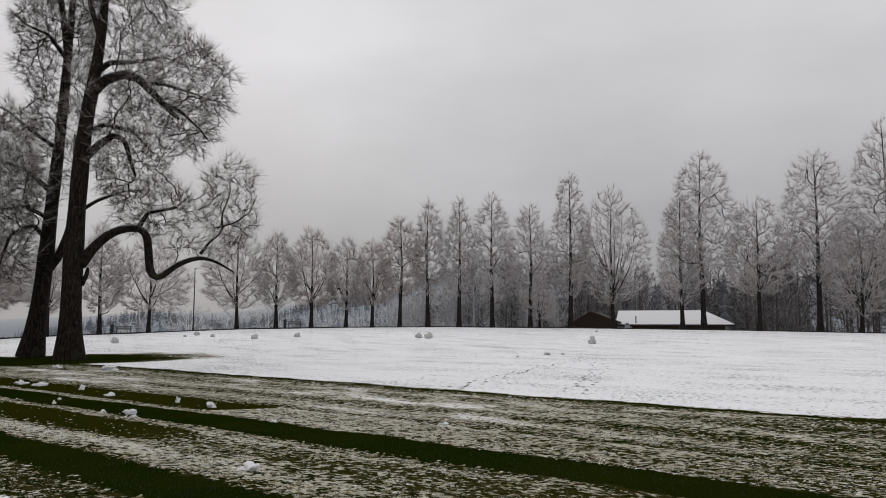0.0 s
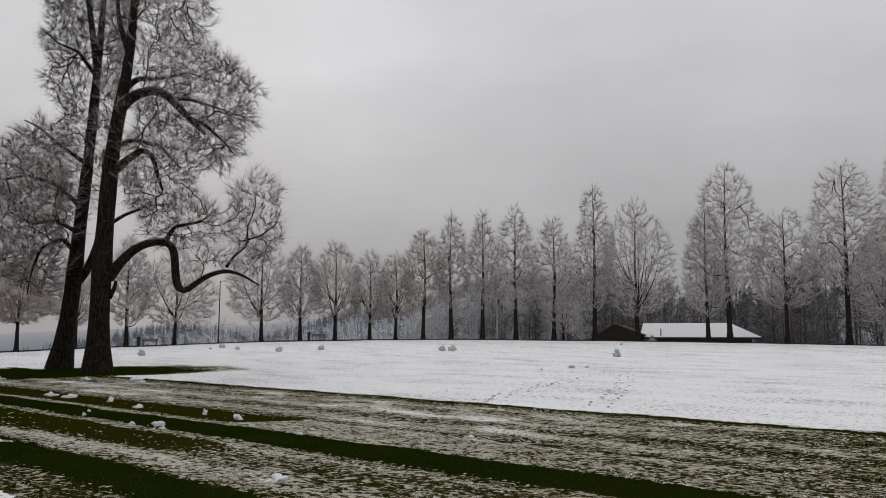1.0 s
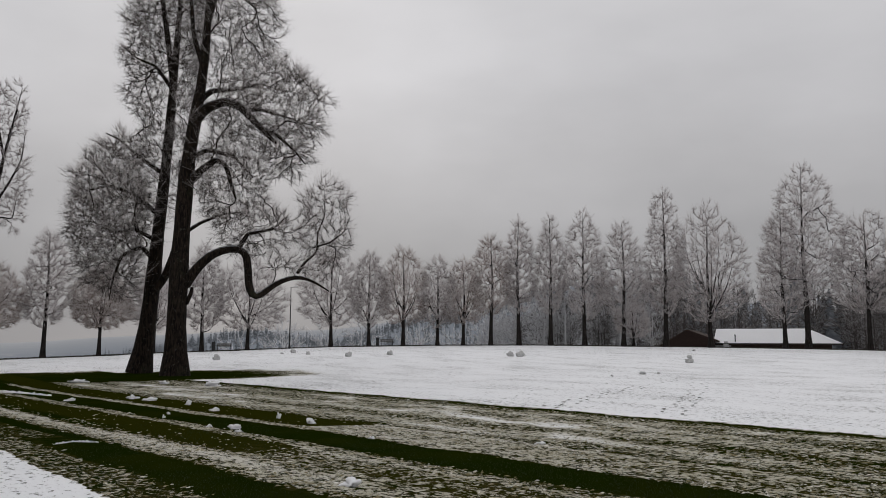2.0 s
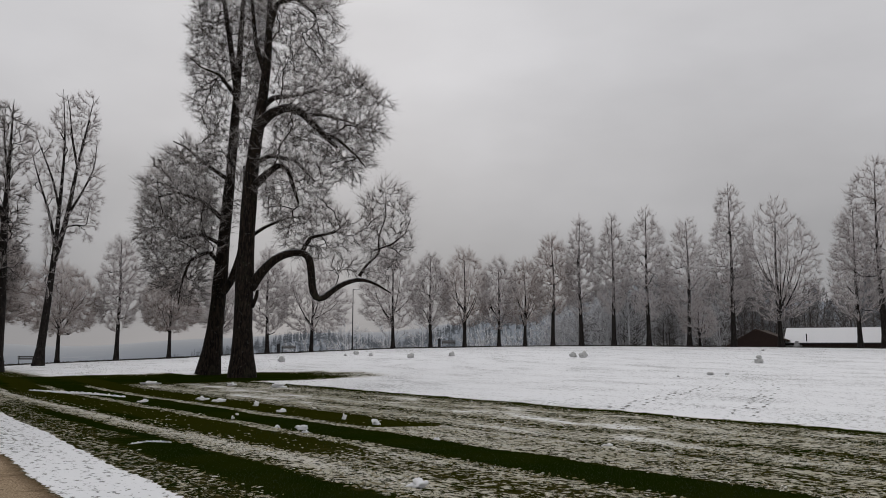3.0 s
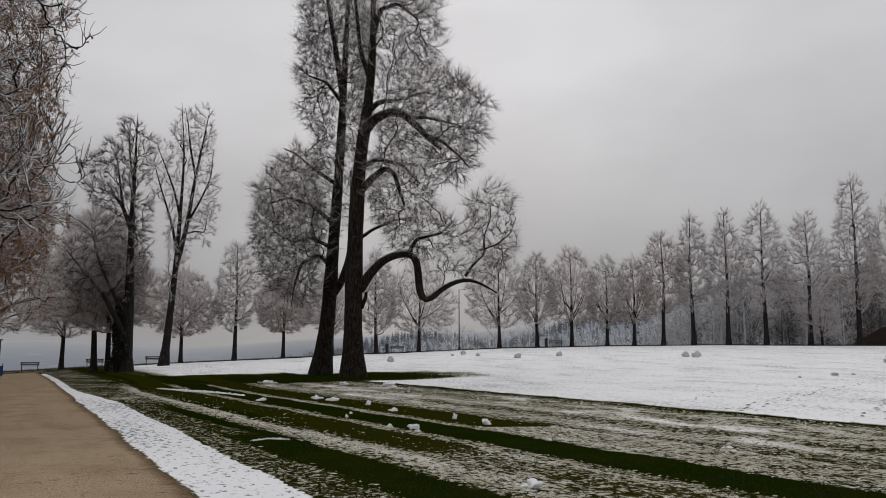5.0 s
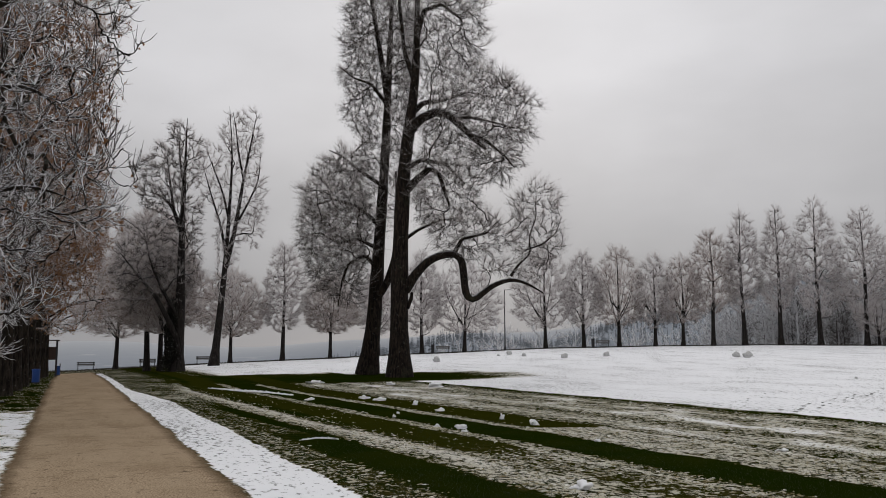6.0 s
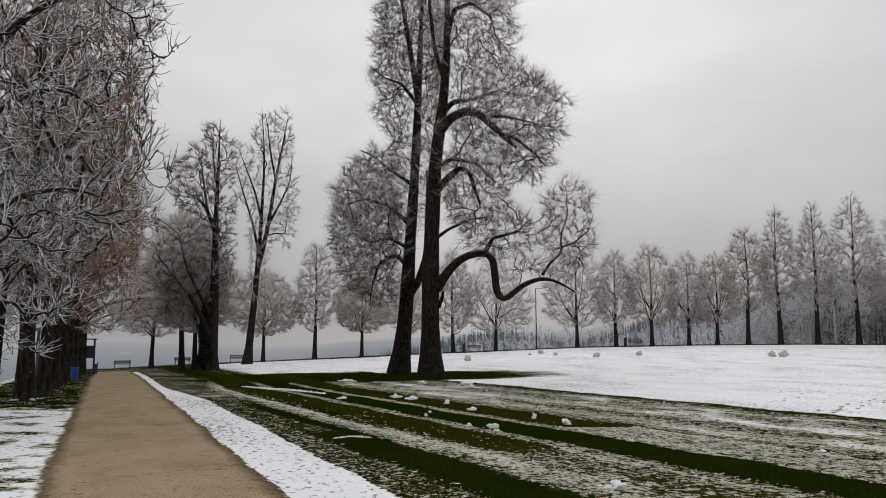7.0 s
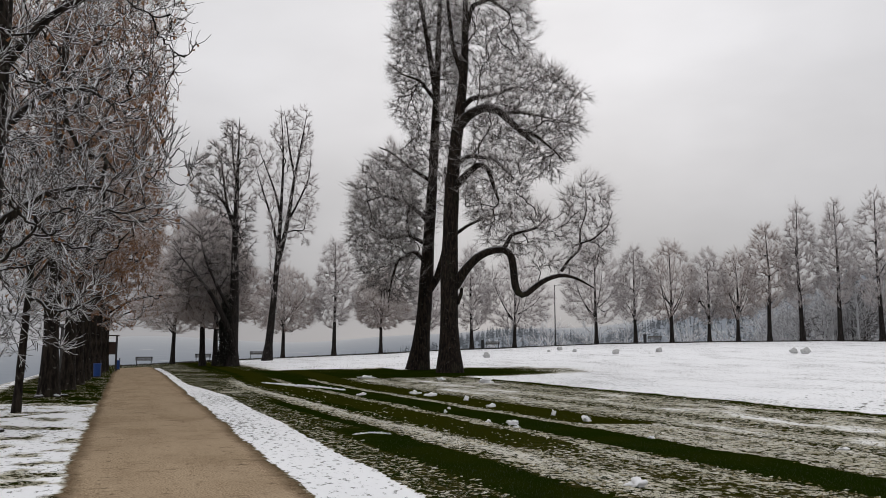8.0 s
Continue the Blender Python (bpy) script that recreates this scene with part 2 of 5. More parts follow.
    gravel = n.mix(n.math("MULTIPLY", tread, 0.3), gravel, (0.46, 0.36, 0.25))
    leaf = n.step(n.noise(n.join(n.math("MULTIPLY", s, 1.1), q, 0.0), 6.0, 5.0, 0.7), 0.6, 0.64)
    gravel = n.mix(n.math("MULTIPLY", leaf, 0.7), gravel, (0.085, 0.06, 0.04))
    rimmed = n.math("SUBTRACT", 1.0, box(qv, -0.72, 1.54, 0.12))
    gravel = n.mix(n.math("MULTIPLY", rimmed, 0.7), gravel, (0.085, 0.055, 0.03))
    on_path = n.math("MULTIPLY", box(qv, -0.86, 1.68, 0.05), n.step(s, 72.0, 69.0))
    col = n.mix(on_path, lawn, gravel)
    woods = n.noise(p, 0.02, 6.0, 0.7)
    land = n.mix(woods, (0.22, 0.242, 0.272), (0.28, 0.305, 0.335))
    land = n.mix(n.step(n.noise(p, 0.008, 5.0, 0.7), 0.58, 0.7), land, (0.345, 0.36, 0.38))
    # haze over the far hills painted in: paler as r grows
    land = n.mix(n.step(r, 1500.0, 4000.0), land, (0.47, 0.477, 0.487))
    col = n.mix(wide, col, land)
    height = n.math("ADD", n.math("MULTIPLY", snow, 0.6), n.math("MULTIPLY", blade, 0.35))
    height = n.math("ADD", n.math("MULTIPLY", height, n.math("SUBTRACT", 1.0, on_path)), n.math("MULTIPLY", n.math("MULTIPLY", pebble, 0.3), on_path))
    hummock = n.math("MULTIPLY", n.noise(n.join(n.math("MULTIPLY", s, 0.6), q, 0.0), 1.6, 7.0, 0.72), 1.8)
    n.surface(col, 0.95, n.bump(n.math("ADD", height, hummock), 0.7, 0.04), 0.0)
    return m


def bark_material(name, dark, light, snow, lichen=0.15):
    m, n = material(name)
    p = n.add("ShaderNodeTexCoord").outputs["Object"]
    x, y, z = n.split(p)
    ridges = n.noise(n.join(x, y, n.math("MULTIPLY", z, 0.22)), 11.0, 5.0, 0.65)
    col = n.mix(n.step(ridges, 0.35, 0.7), dark, light)
    moss = n.step(n.noise(p, 0.9, 4.0), 0.55, 0.75)
    col = n.mix(n.math("MULTIPLY", moss, 0.4), col, (0.05, 0.052, 0.03))
    spots = n.step(n.noise(p, 6.0, 3.0, 0.5), 0.63, 0.68)
    col = n.mix(n.math("MULTIPLY", spots, lichen), col, (0.2, 0.2, 0.17))
    nz = n.split(n.add("ShaderNodeNewGeometry").outputs["Normal"])[2]
    fall = n.math("ADD", nz, n.math("MULTIPLY", n.math("SUBTRACT", n.noise(p, 5.0, 4.0), 0.5), 0.9))
    col = n.mix(n.math("MULTIPLY", n.step(fall, 0.45, 0.85), snow), col, (0.74, 0.75, 0.78))
    n.surface(col, 0.93, n.bump(ridges, 0.8, 0.05), 0.15)
    return m


def twig_material(name, wood, rime, amount, tilt=0.45):
    """Fine twigs with hoar frost on their upper sides."""
    m, n = material(name)
    g = n.add("ShaderNodeNewGeometry")
    p = n.add("ShaderNodeTexCoord").outputs["Object"]
    nz = n.split(g.outputs["Normal"])[2]
    own = g.outputs["Random Per Island"]
    f = n.math("ADD", n.math("MULTIPLY", nz, tilt), n.math("ADD", n.math("MULTIPLY", own, 0.55), n.math("MULTIPLY", n.noise(p, 0.55, 3.0), 0.5)))
    f = n.step(f, 0.95 - amount, 1.35 - amount)
    n.surface(n.mix(f, wood, rime), 0.85, None, 0.2)
    return m


def plain_material(name, a, b, scale, rough=0.7, metal=0.0, bump=0.3):
    m, n = material(name)
    p = n.add("ShaderNodeTexCoord").outputs["Object"]
    f = n.noise(p, scale, 4.0, 0.6)
    n.surface(n.mix(f, a, b), rough, n.bump(f, bump, 0.01), 0.3, metal)
    return m


GROUND = ground_material()
BARK = bark_material("old_bark", (0.005, 0.004, 0.0035), (0.036, 0.026, 0.019), 0.4)
BARK_FAR = bark_material("linden_bark", (0.010, 0.008, 0.0075), (0.034, 0.029, 0.026), 0.5)
BARK_ROW = bark_material("avenue_bark", (0.007, 0.005, 0.004), (0.038, 0.030, 0.023), 0.75, 0.3)
RIME = twig_material("rimed_twigs", (0.135, 0.105, 0.095), (0.61, 0.572, 0.565), 0.74)
RIME_TAN = twig_material("tan_rimed_twigs", (0.165, 0.118, 0.098), (0.60, 0.55, 0.53), 0.68)
RIME_HERO = twig_material("lightly_rimed_twigs", (0.046, 0.037, 0.033), (0.57, 0.527, 0.512), 0.47, 0.6)
RIME_THICK = twig_material("snowy_twigs", (0.042, 0.033, 0.028), (0.84, 0.84, 0.85), 0.56, 1.15)
RIME_BROWN = twig_material("brown_twigs", (0.185, 0.112, 0.08), (0.54, 0.47, 0.435), 0.46)
RUST = twig_material("withered_leaves", (0.24, 0.115, 0.05), (0.36, 0.25, 0.18), 0.1)
IVY = twig_material("ivy_leaves", (0.016, 0.0155, 0.012), (0.13, 0.125, 0.115), 0.3)
BARE_WOODS = twig_material("bare_woods", (0.075, 0.066, 0.062), (0.34, 0.33, 0.33), 0.36)
WOODS = twig_material("frosted_woods", (0.27, 0.26, 0.265), (0.58, 0.585, 0.60), 0.7)
# frost colour of the firs with the blue-grey of distance haze mixed in
FIR = twig_material("frosted_hazy_firs", (0.25, 0.268, 0.29), (0.31, 0.33, 0.35), 0.5)
SNOW = plain_material("packed_snow", (0.74, 0.75, 0.77), (0.90, 0.90, 0.91), 9.0, 0.8)
OLD_SNOW = plain_material("dirty_snow", (0.16, 0.155, 0.135), (0.80, 0.805, 0.81), 3.0, 0.9)
CRUMB = twig_material("snow_crumbs", (0.20, 0.17, 0.085), (0.74, 0.73, 0.68), 0.42, 0.1)
BLADE = plain_material("grass_blades", (0.0042, 0.0085, 0.0006), (0.013, 0.021, 0.002), 3.0, 0.95)
BENCH_WOOD = plain_material("weathered_bench_wood", (0.09, 0.085, 0.08), (0.17, 0.165, 0.16), 6.0, 0.8)
IRON = plain_material("dark_iron", (0.03, 0.03, 0.032), (0.06, 0.06, 0.062), 8.0, 0.55, 0.5)
BLUE = plain_material("blue_bin_paint", (0.012, 0.045, 0.19), (0.02, 0.07, 0.26), 4.0, 0.5)
BROWN_WALL = plain_material("brown_boards", (0.035, 0.022, 0.017), (0.065, 0.042, 0.033), 3.0, 0.85)
PALE_WALL = plain_material("grey_plaster", (0.30, 0.30, 0.30), (0.42, 0.42, 0.42), 2.0, 0.9)
GABLE_WALL = plain_material("red_brown_boards", (0.016, 0.009, 0.007), (0.036, 0.02, 0.016), 3.0, 0.85)
GREY_POST = plain_material("grey_timber", (0.07, 0.068, 0.066), (0.13, 0.128, 0.125), 6.0, 0.85)
LAMP_GLASS = plain_material("lamp_glass", (0.5, 0.5, 0.5), (0.6, 0.6, 0.6), 2.0, 0.3)


# ---- mesh helpers ----
def raw_mesh(name, verts, faces, mat, smooth_shade=True):
    me = bpy.data.meshes.new(name)
    verts = np.asarray(verts, np.float32).reshape(-1, 3)
    counts = np.concatenate([np.full(len(f), f.shape[1], np.int32) for f in faces])
    loops = np.concatenate([f.ravel() for f in faces]).astype(np.int32)
    me.vertices.add(len(verts))
    me.vertices.foreach_set("co", verts.ravel())
    me.loops.add(len(loops))
    me.loops.foreach_set("vertex_index", loops)
    me.polygons.add(len(counts))
    me.polygons.foreach_set("loop_start", np.concatenate([[0], np.cumsum(counts)[:-1]]).astype(np.int32))
    me.polygons.foreach_set("loop_total", counts)
    me.polygons.foreach_set("use_smooth", np.full(len(counts), smooth_shade))
    me.update(calc_edges=True)
    me.materials.append(mat)
    return me


def under(name, me, parent=None, label=""):
    ob = new(name, me)
    if parent is not None:
        ob.parent = parent
    return tagged(ob, label)


def part(name, bm, mat, parent=None, label="", smooth_shade=False):
    me = bpy.data.meshes.new(name)
    bm.to_mesh(me)
    bm.free()
    me.materials.append(mat)
    if smooth_shade:
        for f in me.polygons:
            f.use_smooth = True
    return under(name, me, parent, label)


def box_bm(sx, sy, sz, at=(0, 0, 0), bevel=0.0):
    bm = bmesh.new()
    bmesh.ops.create_cube(bm, size=1.0)
    bmesh.ops.scale(bm, vec=(sx, sy, sz), verts=bm.verts)
    if bevel:
        bmesh.ops.bevel(bm, geom=bm.edges[:], offset=bevel, segments=2, affect="EDGES", profile=0.5)
    bmesh.ops.translate(bm, vec=at, verts=bm.verts)
    return bm


def unit(v):
    return v / np.maximum(np.linalg.norm(v, axis=-1, keepdims=True), 1e-9)


def tubes(P, R, k):
    """Verts and quads of M tapering tubes through N points each."""
    M, N = P.shape[:2]
    T = unit(np.gradient(P, axis=1))
    ref = unit(np.stack([np.sin(np.arange(M) * 2.4), np.cos(np.arange(M) * 2.4), np.full(M, 0.35)], 1))[:, None, :]
    ref = np.where(np.abs((T.mean(1, keepdims=True) * ref).sum(-1, keepdims=True)) > 0.9, np.array([0.1, 0.2, 0.97]), ref)
    A = unit(np.cross(T, np.broadcast_to(ref, T.shape)))
    B = np.cross(T, A)
    ang = np.arange(k) * 2 * math.pi / k
    V = P[:, :, None, :] + R[:, :, None, None] * (np.cos(ang)[:, None] * A[:, :, None, :] + np.sin(ang)[:, None] * B[:, :, None, :])
    i = np.arange(M)[:, None, None] * (N * k) + np.arange(N - 1)[None, :, None] * k + np.arange(k)[None, None, :]
    j = i - np.arange(k) + (np.arange(k) + 1) % k
    F = np.stack([i, j, j + k, i + k], -1).reshape(-1, 4)
    return V.reshape(-1, 3), F


def spikes(P0, P1, R):
    """Verts and triangles of three-sided pointed twigs."""
    M = len(P0)
    T = unit(P1 - P0)
    A = unit(np.cross(T, unit(np.stack([np.sin(np.arange(M) * 1.7), np.cos(np.arange(M) * 1.7), np.full(M, 0.5)], 1))))
    B = np.cross(T, A)
    ang = np.arange(3) * 2 * math.pi / 3
    ring = P0[:, None] + R[:, None, None] * (np.cos(ang)[:, None] * A[:, None] + np.sin(ang)[:, None] * B[:, None])
    V = np.concatenate([ring, P1[:, None]], 1).reshape(-1, 3)
    b = np.arange(M)[:, None] * 4
    F = np.concatenate([b + [0, 1, 3], b + [1, 2, 3], b + [2, 0, 3]], 1).reshape(-1, 3)
    return V, F


class Grown:
    """Verts and faces of one part of a tree, gathered level by level."""

    def __init__(self):
        self.v, self.f, self.n = [], [], 0

    def add(self, vf):
        v, f = vf
        self.v.append(v)
        self.f.append(f + self.n)
        self.n += len(v)

    def mesh(self, name, mat):
        return raw_mesh(name, np.concatenate(self.v), self.f, mat)


class Hull:
    """The room that a crown fills: a test for points inside, the way outwards, and the box round it."""

    def __init__(self, inside, away, low=None, high=None):
        self.inside, self.away, self.low, self.high = inside, away, low, high

    def __call__(self, p):
        return self.inside(p)


def blobs(shapes, rough=0.22, shy=0.0):
    """A crown's hull: a union of ellipsoids (x, y, z, rx, ry, rz) with an uneven edge."""
    C = np.array([b[:3] for b in shapes], float)
    S = np.array([b[3:] for b in shapes], float)
    S = np.maximum(S - shy, S * 0.5)

    def inside(p):
        d = (((p[:, None, :] - C) / S) ** 2).sum(-1).min(1)
        uneven = np.sin(p[:, 0] * 2.1 + p[:, 2] * 1.3) * np.sin(p[:, 1] * 1.9 - p[:, 2] * 1.7) + 0.6 * np.sin(p[:, 0] * 4.3 - 1.1 * p[:, 2]) * np.sin(p[:, 2] * 3.7 + p[:, 1])
        return d < 1 + rough * uneven

    def away(p):
        w = (p[:, None, :] - C) / S
        near = (w ** 2).sum(-1).argmin(1)
        return unit(w[np.arange(len(p)), near] / S[near])
    return Hull(inside, away, (C - S * 1.1).min(0), (C + S * 1.1).max(0))


def egg(base, H, hw, profile, seed, rough=0.13, lean=0.0):
    """A crown's hull turned about its stem: profile gives the half width from base to top, in parts of hw."""
    at = [a for a, _ in profile]
    wide = [b for _, b in profile]

    def size(p):
        u = (p[:, 2] - base) / (H - base)
        a = np.arctan2(p[:, 1], p[:, 0])
        lobes = np.sin(3 * a + seed + 5 * u) * 0.6 + np.sin(5 * a - seed * 1.7 + 11 * u) * 0.5 + np.sin(17 * u + 2 * a + seed) * 0.5
        return np.interp(u, at, wide, 0, 0) * hw * (1 + rough * lobes), u

    def inside(p):
        s, u = size(p)
        return np.hypot(p[:, 0] - lean * u, p[:, 1]) < s

    def away(p):
        u = np.clip((p[:, 2:] - base) / (H - base), 0, 1)
        return unit(np.concatenate([p[:, :2] / hw, 0.15 + 0.9 * u ** 2], 1))
    return Hull(inside, away, np.array([-hw * 1.25 + min(lean, 0), -hw * 1.25, base]), np.array([hw * 1.25 + max(lean, 0), hw * 1.25, H]))


def goals_in(rng, hull, count, shell=0.45, inner=0.5):
    """Points to grow towards, evenly spread, denser near the hull's outside."""
    p = hull.low + (hull.high - hull.low) * rng.random((count * 24, 3))
    p = p[hull(p)]
    room = np.prod(hull.high - hull.low) * len(p) / (count * 24)
    edge = ~hull(p + hull.away(p) * shell)
    share = edge.mean() + (1 - edge.mean()) * inner
    cell = (room * share / count) ** (1 / 3) * 0.95
    _, own = np.unique(np.floor(p / cell).astype(int), axis=0, return_index=True)
    p, edge = p[own], edge[own]
    p = p[edge | (rng.random(len(p)) < inner)]
    return p[rng.permutation(len(p))[:count]]


def grow(rng, lines, goals, away, t0=0.0, N=5, turn=2.5, sag=0.0, lift=0.35, out=0.5, wob=0.05, fine=0.012, power=0.45, most=0.12):
    """Branches that fill a crown: each goal is joined to the nearest wood that points its way, in an arc; wood is as thick as what it carries."""
    P, R = lines
    P, R = P[:, int(P.shape[1] * t0):], R[:, int(R.shape[1] * t0):]
    T = unit(np.gradient(P, axis=1)).reshape(-1, 3)
    n0, m, k = len(T), len(goals), N - 1
    pos, way, up = np.zeros((n0 + m * k, 3)), np.zeros((n0 + m * k, 3)), np.zeros(n0 + m * k, int)
    pos[:n0], way[:n0], up[:n0] = P.reshape(-1, 3), T, -1
    most_here = np.full(n0 + m * k, most)
    most_here[:n0] = R.reshape(-1) * 0.7
    first = np.array([np.linalg.norm(pos[:n0] - g, axis=1).min() for g in goals])
    goals = goals[np.argsort(first + rng.normal(size=m) * 0.25)]
    outward = away(goals)
    n, heads = n0, []
    u = np.linspace(0, 1, N)[1:, None]
    for g, o in zip(goals, outward):
        v = g - pos[:n]
        L = np.sqrt(np.einsum("ij,ij->i", v, v)) + 1e-6
        c = np.einsum("ij,ij->i", v, way[:n]) / L
        i = int(np.argmin(L * (1 + turn * (1 - c))))
        l, d = L[i], v[i] / L[i]
        if l < 0.1:
            continue
        a = way[i] * 0.5 + d * 0.6 + np.array([0, 0, -sag])
        b = d + out * o + np.array([0, 0, lift])
        p1 = pos[i] + a / np.linalg.norm(a) * l * 0.36
        p2 = g - b / np.linalg.norm(b) * l * 0.36
        q = (1 - u) ** 3 * pos[i] + 3 * u * (1 - u) ** 2 * p1 + 3 * u * u * (1 - u) * p2 + u ** 3 * g
        q[:-1] += rng.normal(size=(k - 1, 3)) * wob * l
        pos[n:n + k] = q
        way[n:n + k] = unit(np.gradient(np.concatenate([pos[i:i + 1], q]), axis=0))[1:]
        up[n], up[n + 1:n + k] = i, np.arange(n, n + k - 1)
        most_here[n:n + k] = most_here[i]
        heads.append(n)
        n += k
    flow = np.zeros(n)
    for i in range(n - 1, n0 - 1, -1):
        flow[i] = max(flow[i], 1.0)
        flow[up[i]] += flow[i]
    rad = np.minimum(fine * np.maximum(flow, 1.0) ** power, most_here[:n])
    heads = np.array(heads)
    rows = np.concatenate([up[heads][:, None], heads[:, None] + np.arange(k)], 1)
    r = rad[rows]
    r[:, 0] = r[:, 1]
    return pos[rows], r


def spawn(rng, P, R, count, hull, t0=0.2, t1=1.0, length=(1.0, 2.0), angle=(30, 60), up=0.2, curve=0.15, N=5, ratio=0.55, thick=1.0, tip=0.25, wob=0.06, least=0.004, out=0.0):
    """Branches that leave the given ones at an angle and stay inside the hull."""
    M, K = P.shape[:2]
    size = np.linalg.norm(np.diff(P, axis=1), axis=-1).sum(1)
    pick = rng.choice(M, count, p=size / size.sum())
    t = (t0 + (t1 - t0) * rng.random(count)) * (K - 1)
    i = np.minimum(t.astype(int), K - 2)
    f = (t - i)[:, None]
    a, b = P[pick, i], P[pick, i + 1]
    start = a * (1 - f) + b * f
    r0 = np.minimum((R[pick, i] * (1 - f[:, 0]) + R[pick, i + 1] * f[:, 0]) * ratio, thick)
    T = unit(b - a)
    side = unit(np.cross(T, unit(rng.normal(size=(count, 3)))))
    ang = np.radians(rng.uniform(*angle, count))[:, None]
    way = unit(np.cos(ang) * T + np.sin(ang) * side + np.array([0, 0, up]) + (out * hull.away(start) if out else 0.0))
    L = rng.uniform(*length, count)
    bend = (rng.uniform(0.3, 1.0, count) * curve)[:, None]
    for _ in range(5):
        end = start + L[:, None] * (way + bend * np.array([0, 0, 1.0]))
        L = np.where(hull(end), L, L * 0.68)
    end = start + L[:, None] * way
    keep = hull(end) & (L > length[0] * 0.28)
    start, way, L, bend, r0 = start[keep], way[keep], L[keep], bend[keep], r0[keep]
    s = np.linspace(0, 1, N)[None, :, None]
    stray = np.cumsum(rng.normal(size=(len(L), N, 3)) * wob, axis=1)
    stray -= stray[:, :1]
    Q = start[:, None] + L[:, None, None] * (s * way[:, None] + s * s * bend[:, None] * np.array([0, 0, 1.0]) + stray * s ** 0.5)
    r0 = np.maximum(np.minimum(r0, L * 0.03 + 0.004), least)
    rad = r0[:, None] * (1 - (1 - tip) * np.linspace(0, 1, N)[None, :])
    return Q, np.maximum(rad, least * 0.6)


def curve_line(points, n):
    """A smooth line through a few points."""
    p = np.array(points, float)
    d = np.concatenate([[0], np.cumsum(np.linalg.norm(np.diff(p[:, :3], axis=0), axis=1))])
    u = np.linspace(0, d[-1], n)
    out = np.stack([np.interp(u, d, p[:, k]) for k in range(p.shape[1])], 1)
    for _ in range(2):
        mid = out.copy()
        mid[1:-1] = (out[:-2] + 2 * out[1:-1] + out[2:]) / 4
        out = mid
    return out


def crown(rng, tree, lines, hull, mat, bark, count, twigs, fine=0.012, leaves=0, bent=False, sides=3, shell=0.45, inner=0.5, stout=0.03, spread=(15, 55), rise_=0.1, fan=0.55, curl=0.3, boughs=0, bow=(0.3, 0.5), **how):
    """Branches, then twigs, as parts of a tree, from lines = (P, R). twigs: (count, shortest, longest, radius)."""
    wood, small = Grown(), Grown()
    if boughs:
        P, R = grow(rng, lines, goals_in(rng, hull, boughs, shell * 1.3, 0.12), hull.away, fine=fine * 2.0, t0=how["t0"], N=10, turn=0.8, sag=bow[0], lift=bow[1], wob=0.025, most=how["most"])
        wood.add(tubes(P, R, 6))
        lines, how["t0"] = (P, R), 0.2
    P, R = grow(rng, lines, goals_in(rng, hull, count, shell, inner), hull.away, fine=fine, **how)
    thick = R[:, 0] > stout
    if thick.any():
        wood.add(tubes(P[thick], R[thick], 6))
    if wood.n:
        tagged(under("branching", wood.mesh("branching", bark), tree), kind="stuff")
    small.add(tubes(P[~thick], R[~thick], sides))
    m, short, long, radius = twigs
    free = Hull(lambda p: np.ones(len(p), bool), hull.away)
    Q, _ = spawn(rng, P[~thick], R[~thick], m, free, t0=0.1, t1=1.0, length=(short, long), angle=spread, up=rise_, curve=curl, N=4 if bent else 3, least=radius, wob=0.05, out=fan)
    if bent:
        small.add(tubes(Q, np.repeat(radius * np.array([[1.0, 0.92, 0.8, 0.45]]), len(Q), 0), 3))
    else:
        small.add(spikes(Q[:, 0], Q[:, 2], np.full(len(Q), radius)))
    tagged(under("crown", small.mesh("crown", mat), tree), kind="stuff")
    if leaves:
        Q, _ = spawn(rng, P, R, leaves, free, t0=0.3, t1=1.0, length=(0.05, 0.14), angle=(40, 110), up=-0.5, curve=-0.3, N=3, least=0.02)
        g = Grown()
        g.add(spikes(Q[:, 2], Q[:, 0], np.full(len(Q), 0.03)))
        tagged(under("foliage", g.mesh("foliage", RUST), tree, "rust-brown withered leaves"), kind="stuff")


def tree_root(name, at, label, category="tree", group=""):
    ob = new(name)
    ob.empty_display_size = 0.3
    ob.location = at
    return tagged(ob, label, category, group)


def bole(points, flare=1.7, n=14, sides=12):
    """A trunk's line and radii, with root flare; points are (x, y, z, radius)."""
    line = curve_line(points, n)
    h = line[:, 2] - line[0, 2]
    line[:, 3] *= 1 + (flare - 1) * np.exp(-h / 0.6)
    return line[None, :, :3], line[None, :, 3]

def lump_mesh(name, seed, squash, mat, rough=0.22, level=3):
    rng = random.Random(seed)
    bm = bmesh.new()
    bmesh.ops.create_icosphere(bm, subdivisions=level, radius=1.0)
    off = Vector((rng.uniform(0, 50), rng.uniform(0, 50), rng.uniform(0, 50)))
    for v in bm.verts:
        d = 1 + rough * noise.noise(v.co * 1.4 + off) + rough * 0.55 * noise.noise(v.co * 4 + off)
        v.co *= d
        v.co.z = max(v.co.z * squash, -0.55 * squash)
    me = bpy.data.meshes.new(name)
    bm.to_mesh(me)
    bm.free()
    for f in me.polygons:
        f.use_smooth = True
    me.materials.append(mat)
    return me


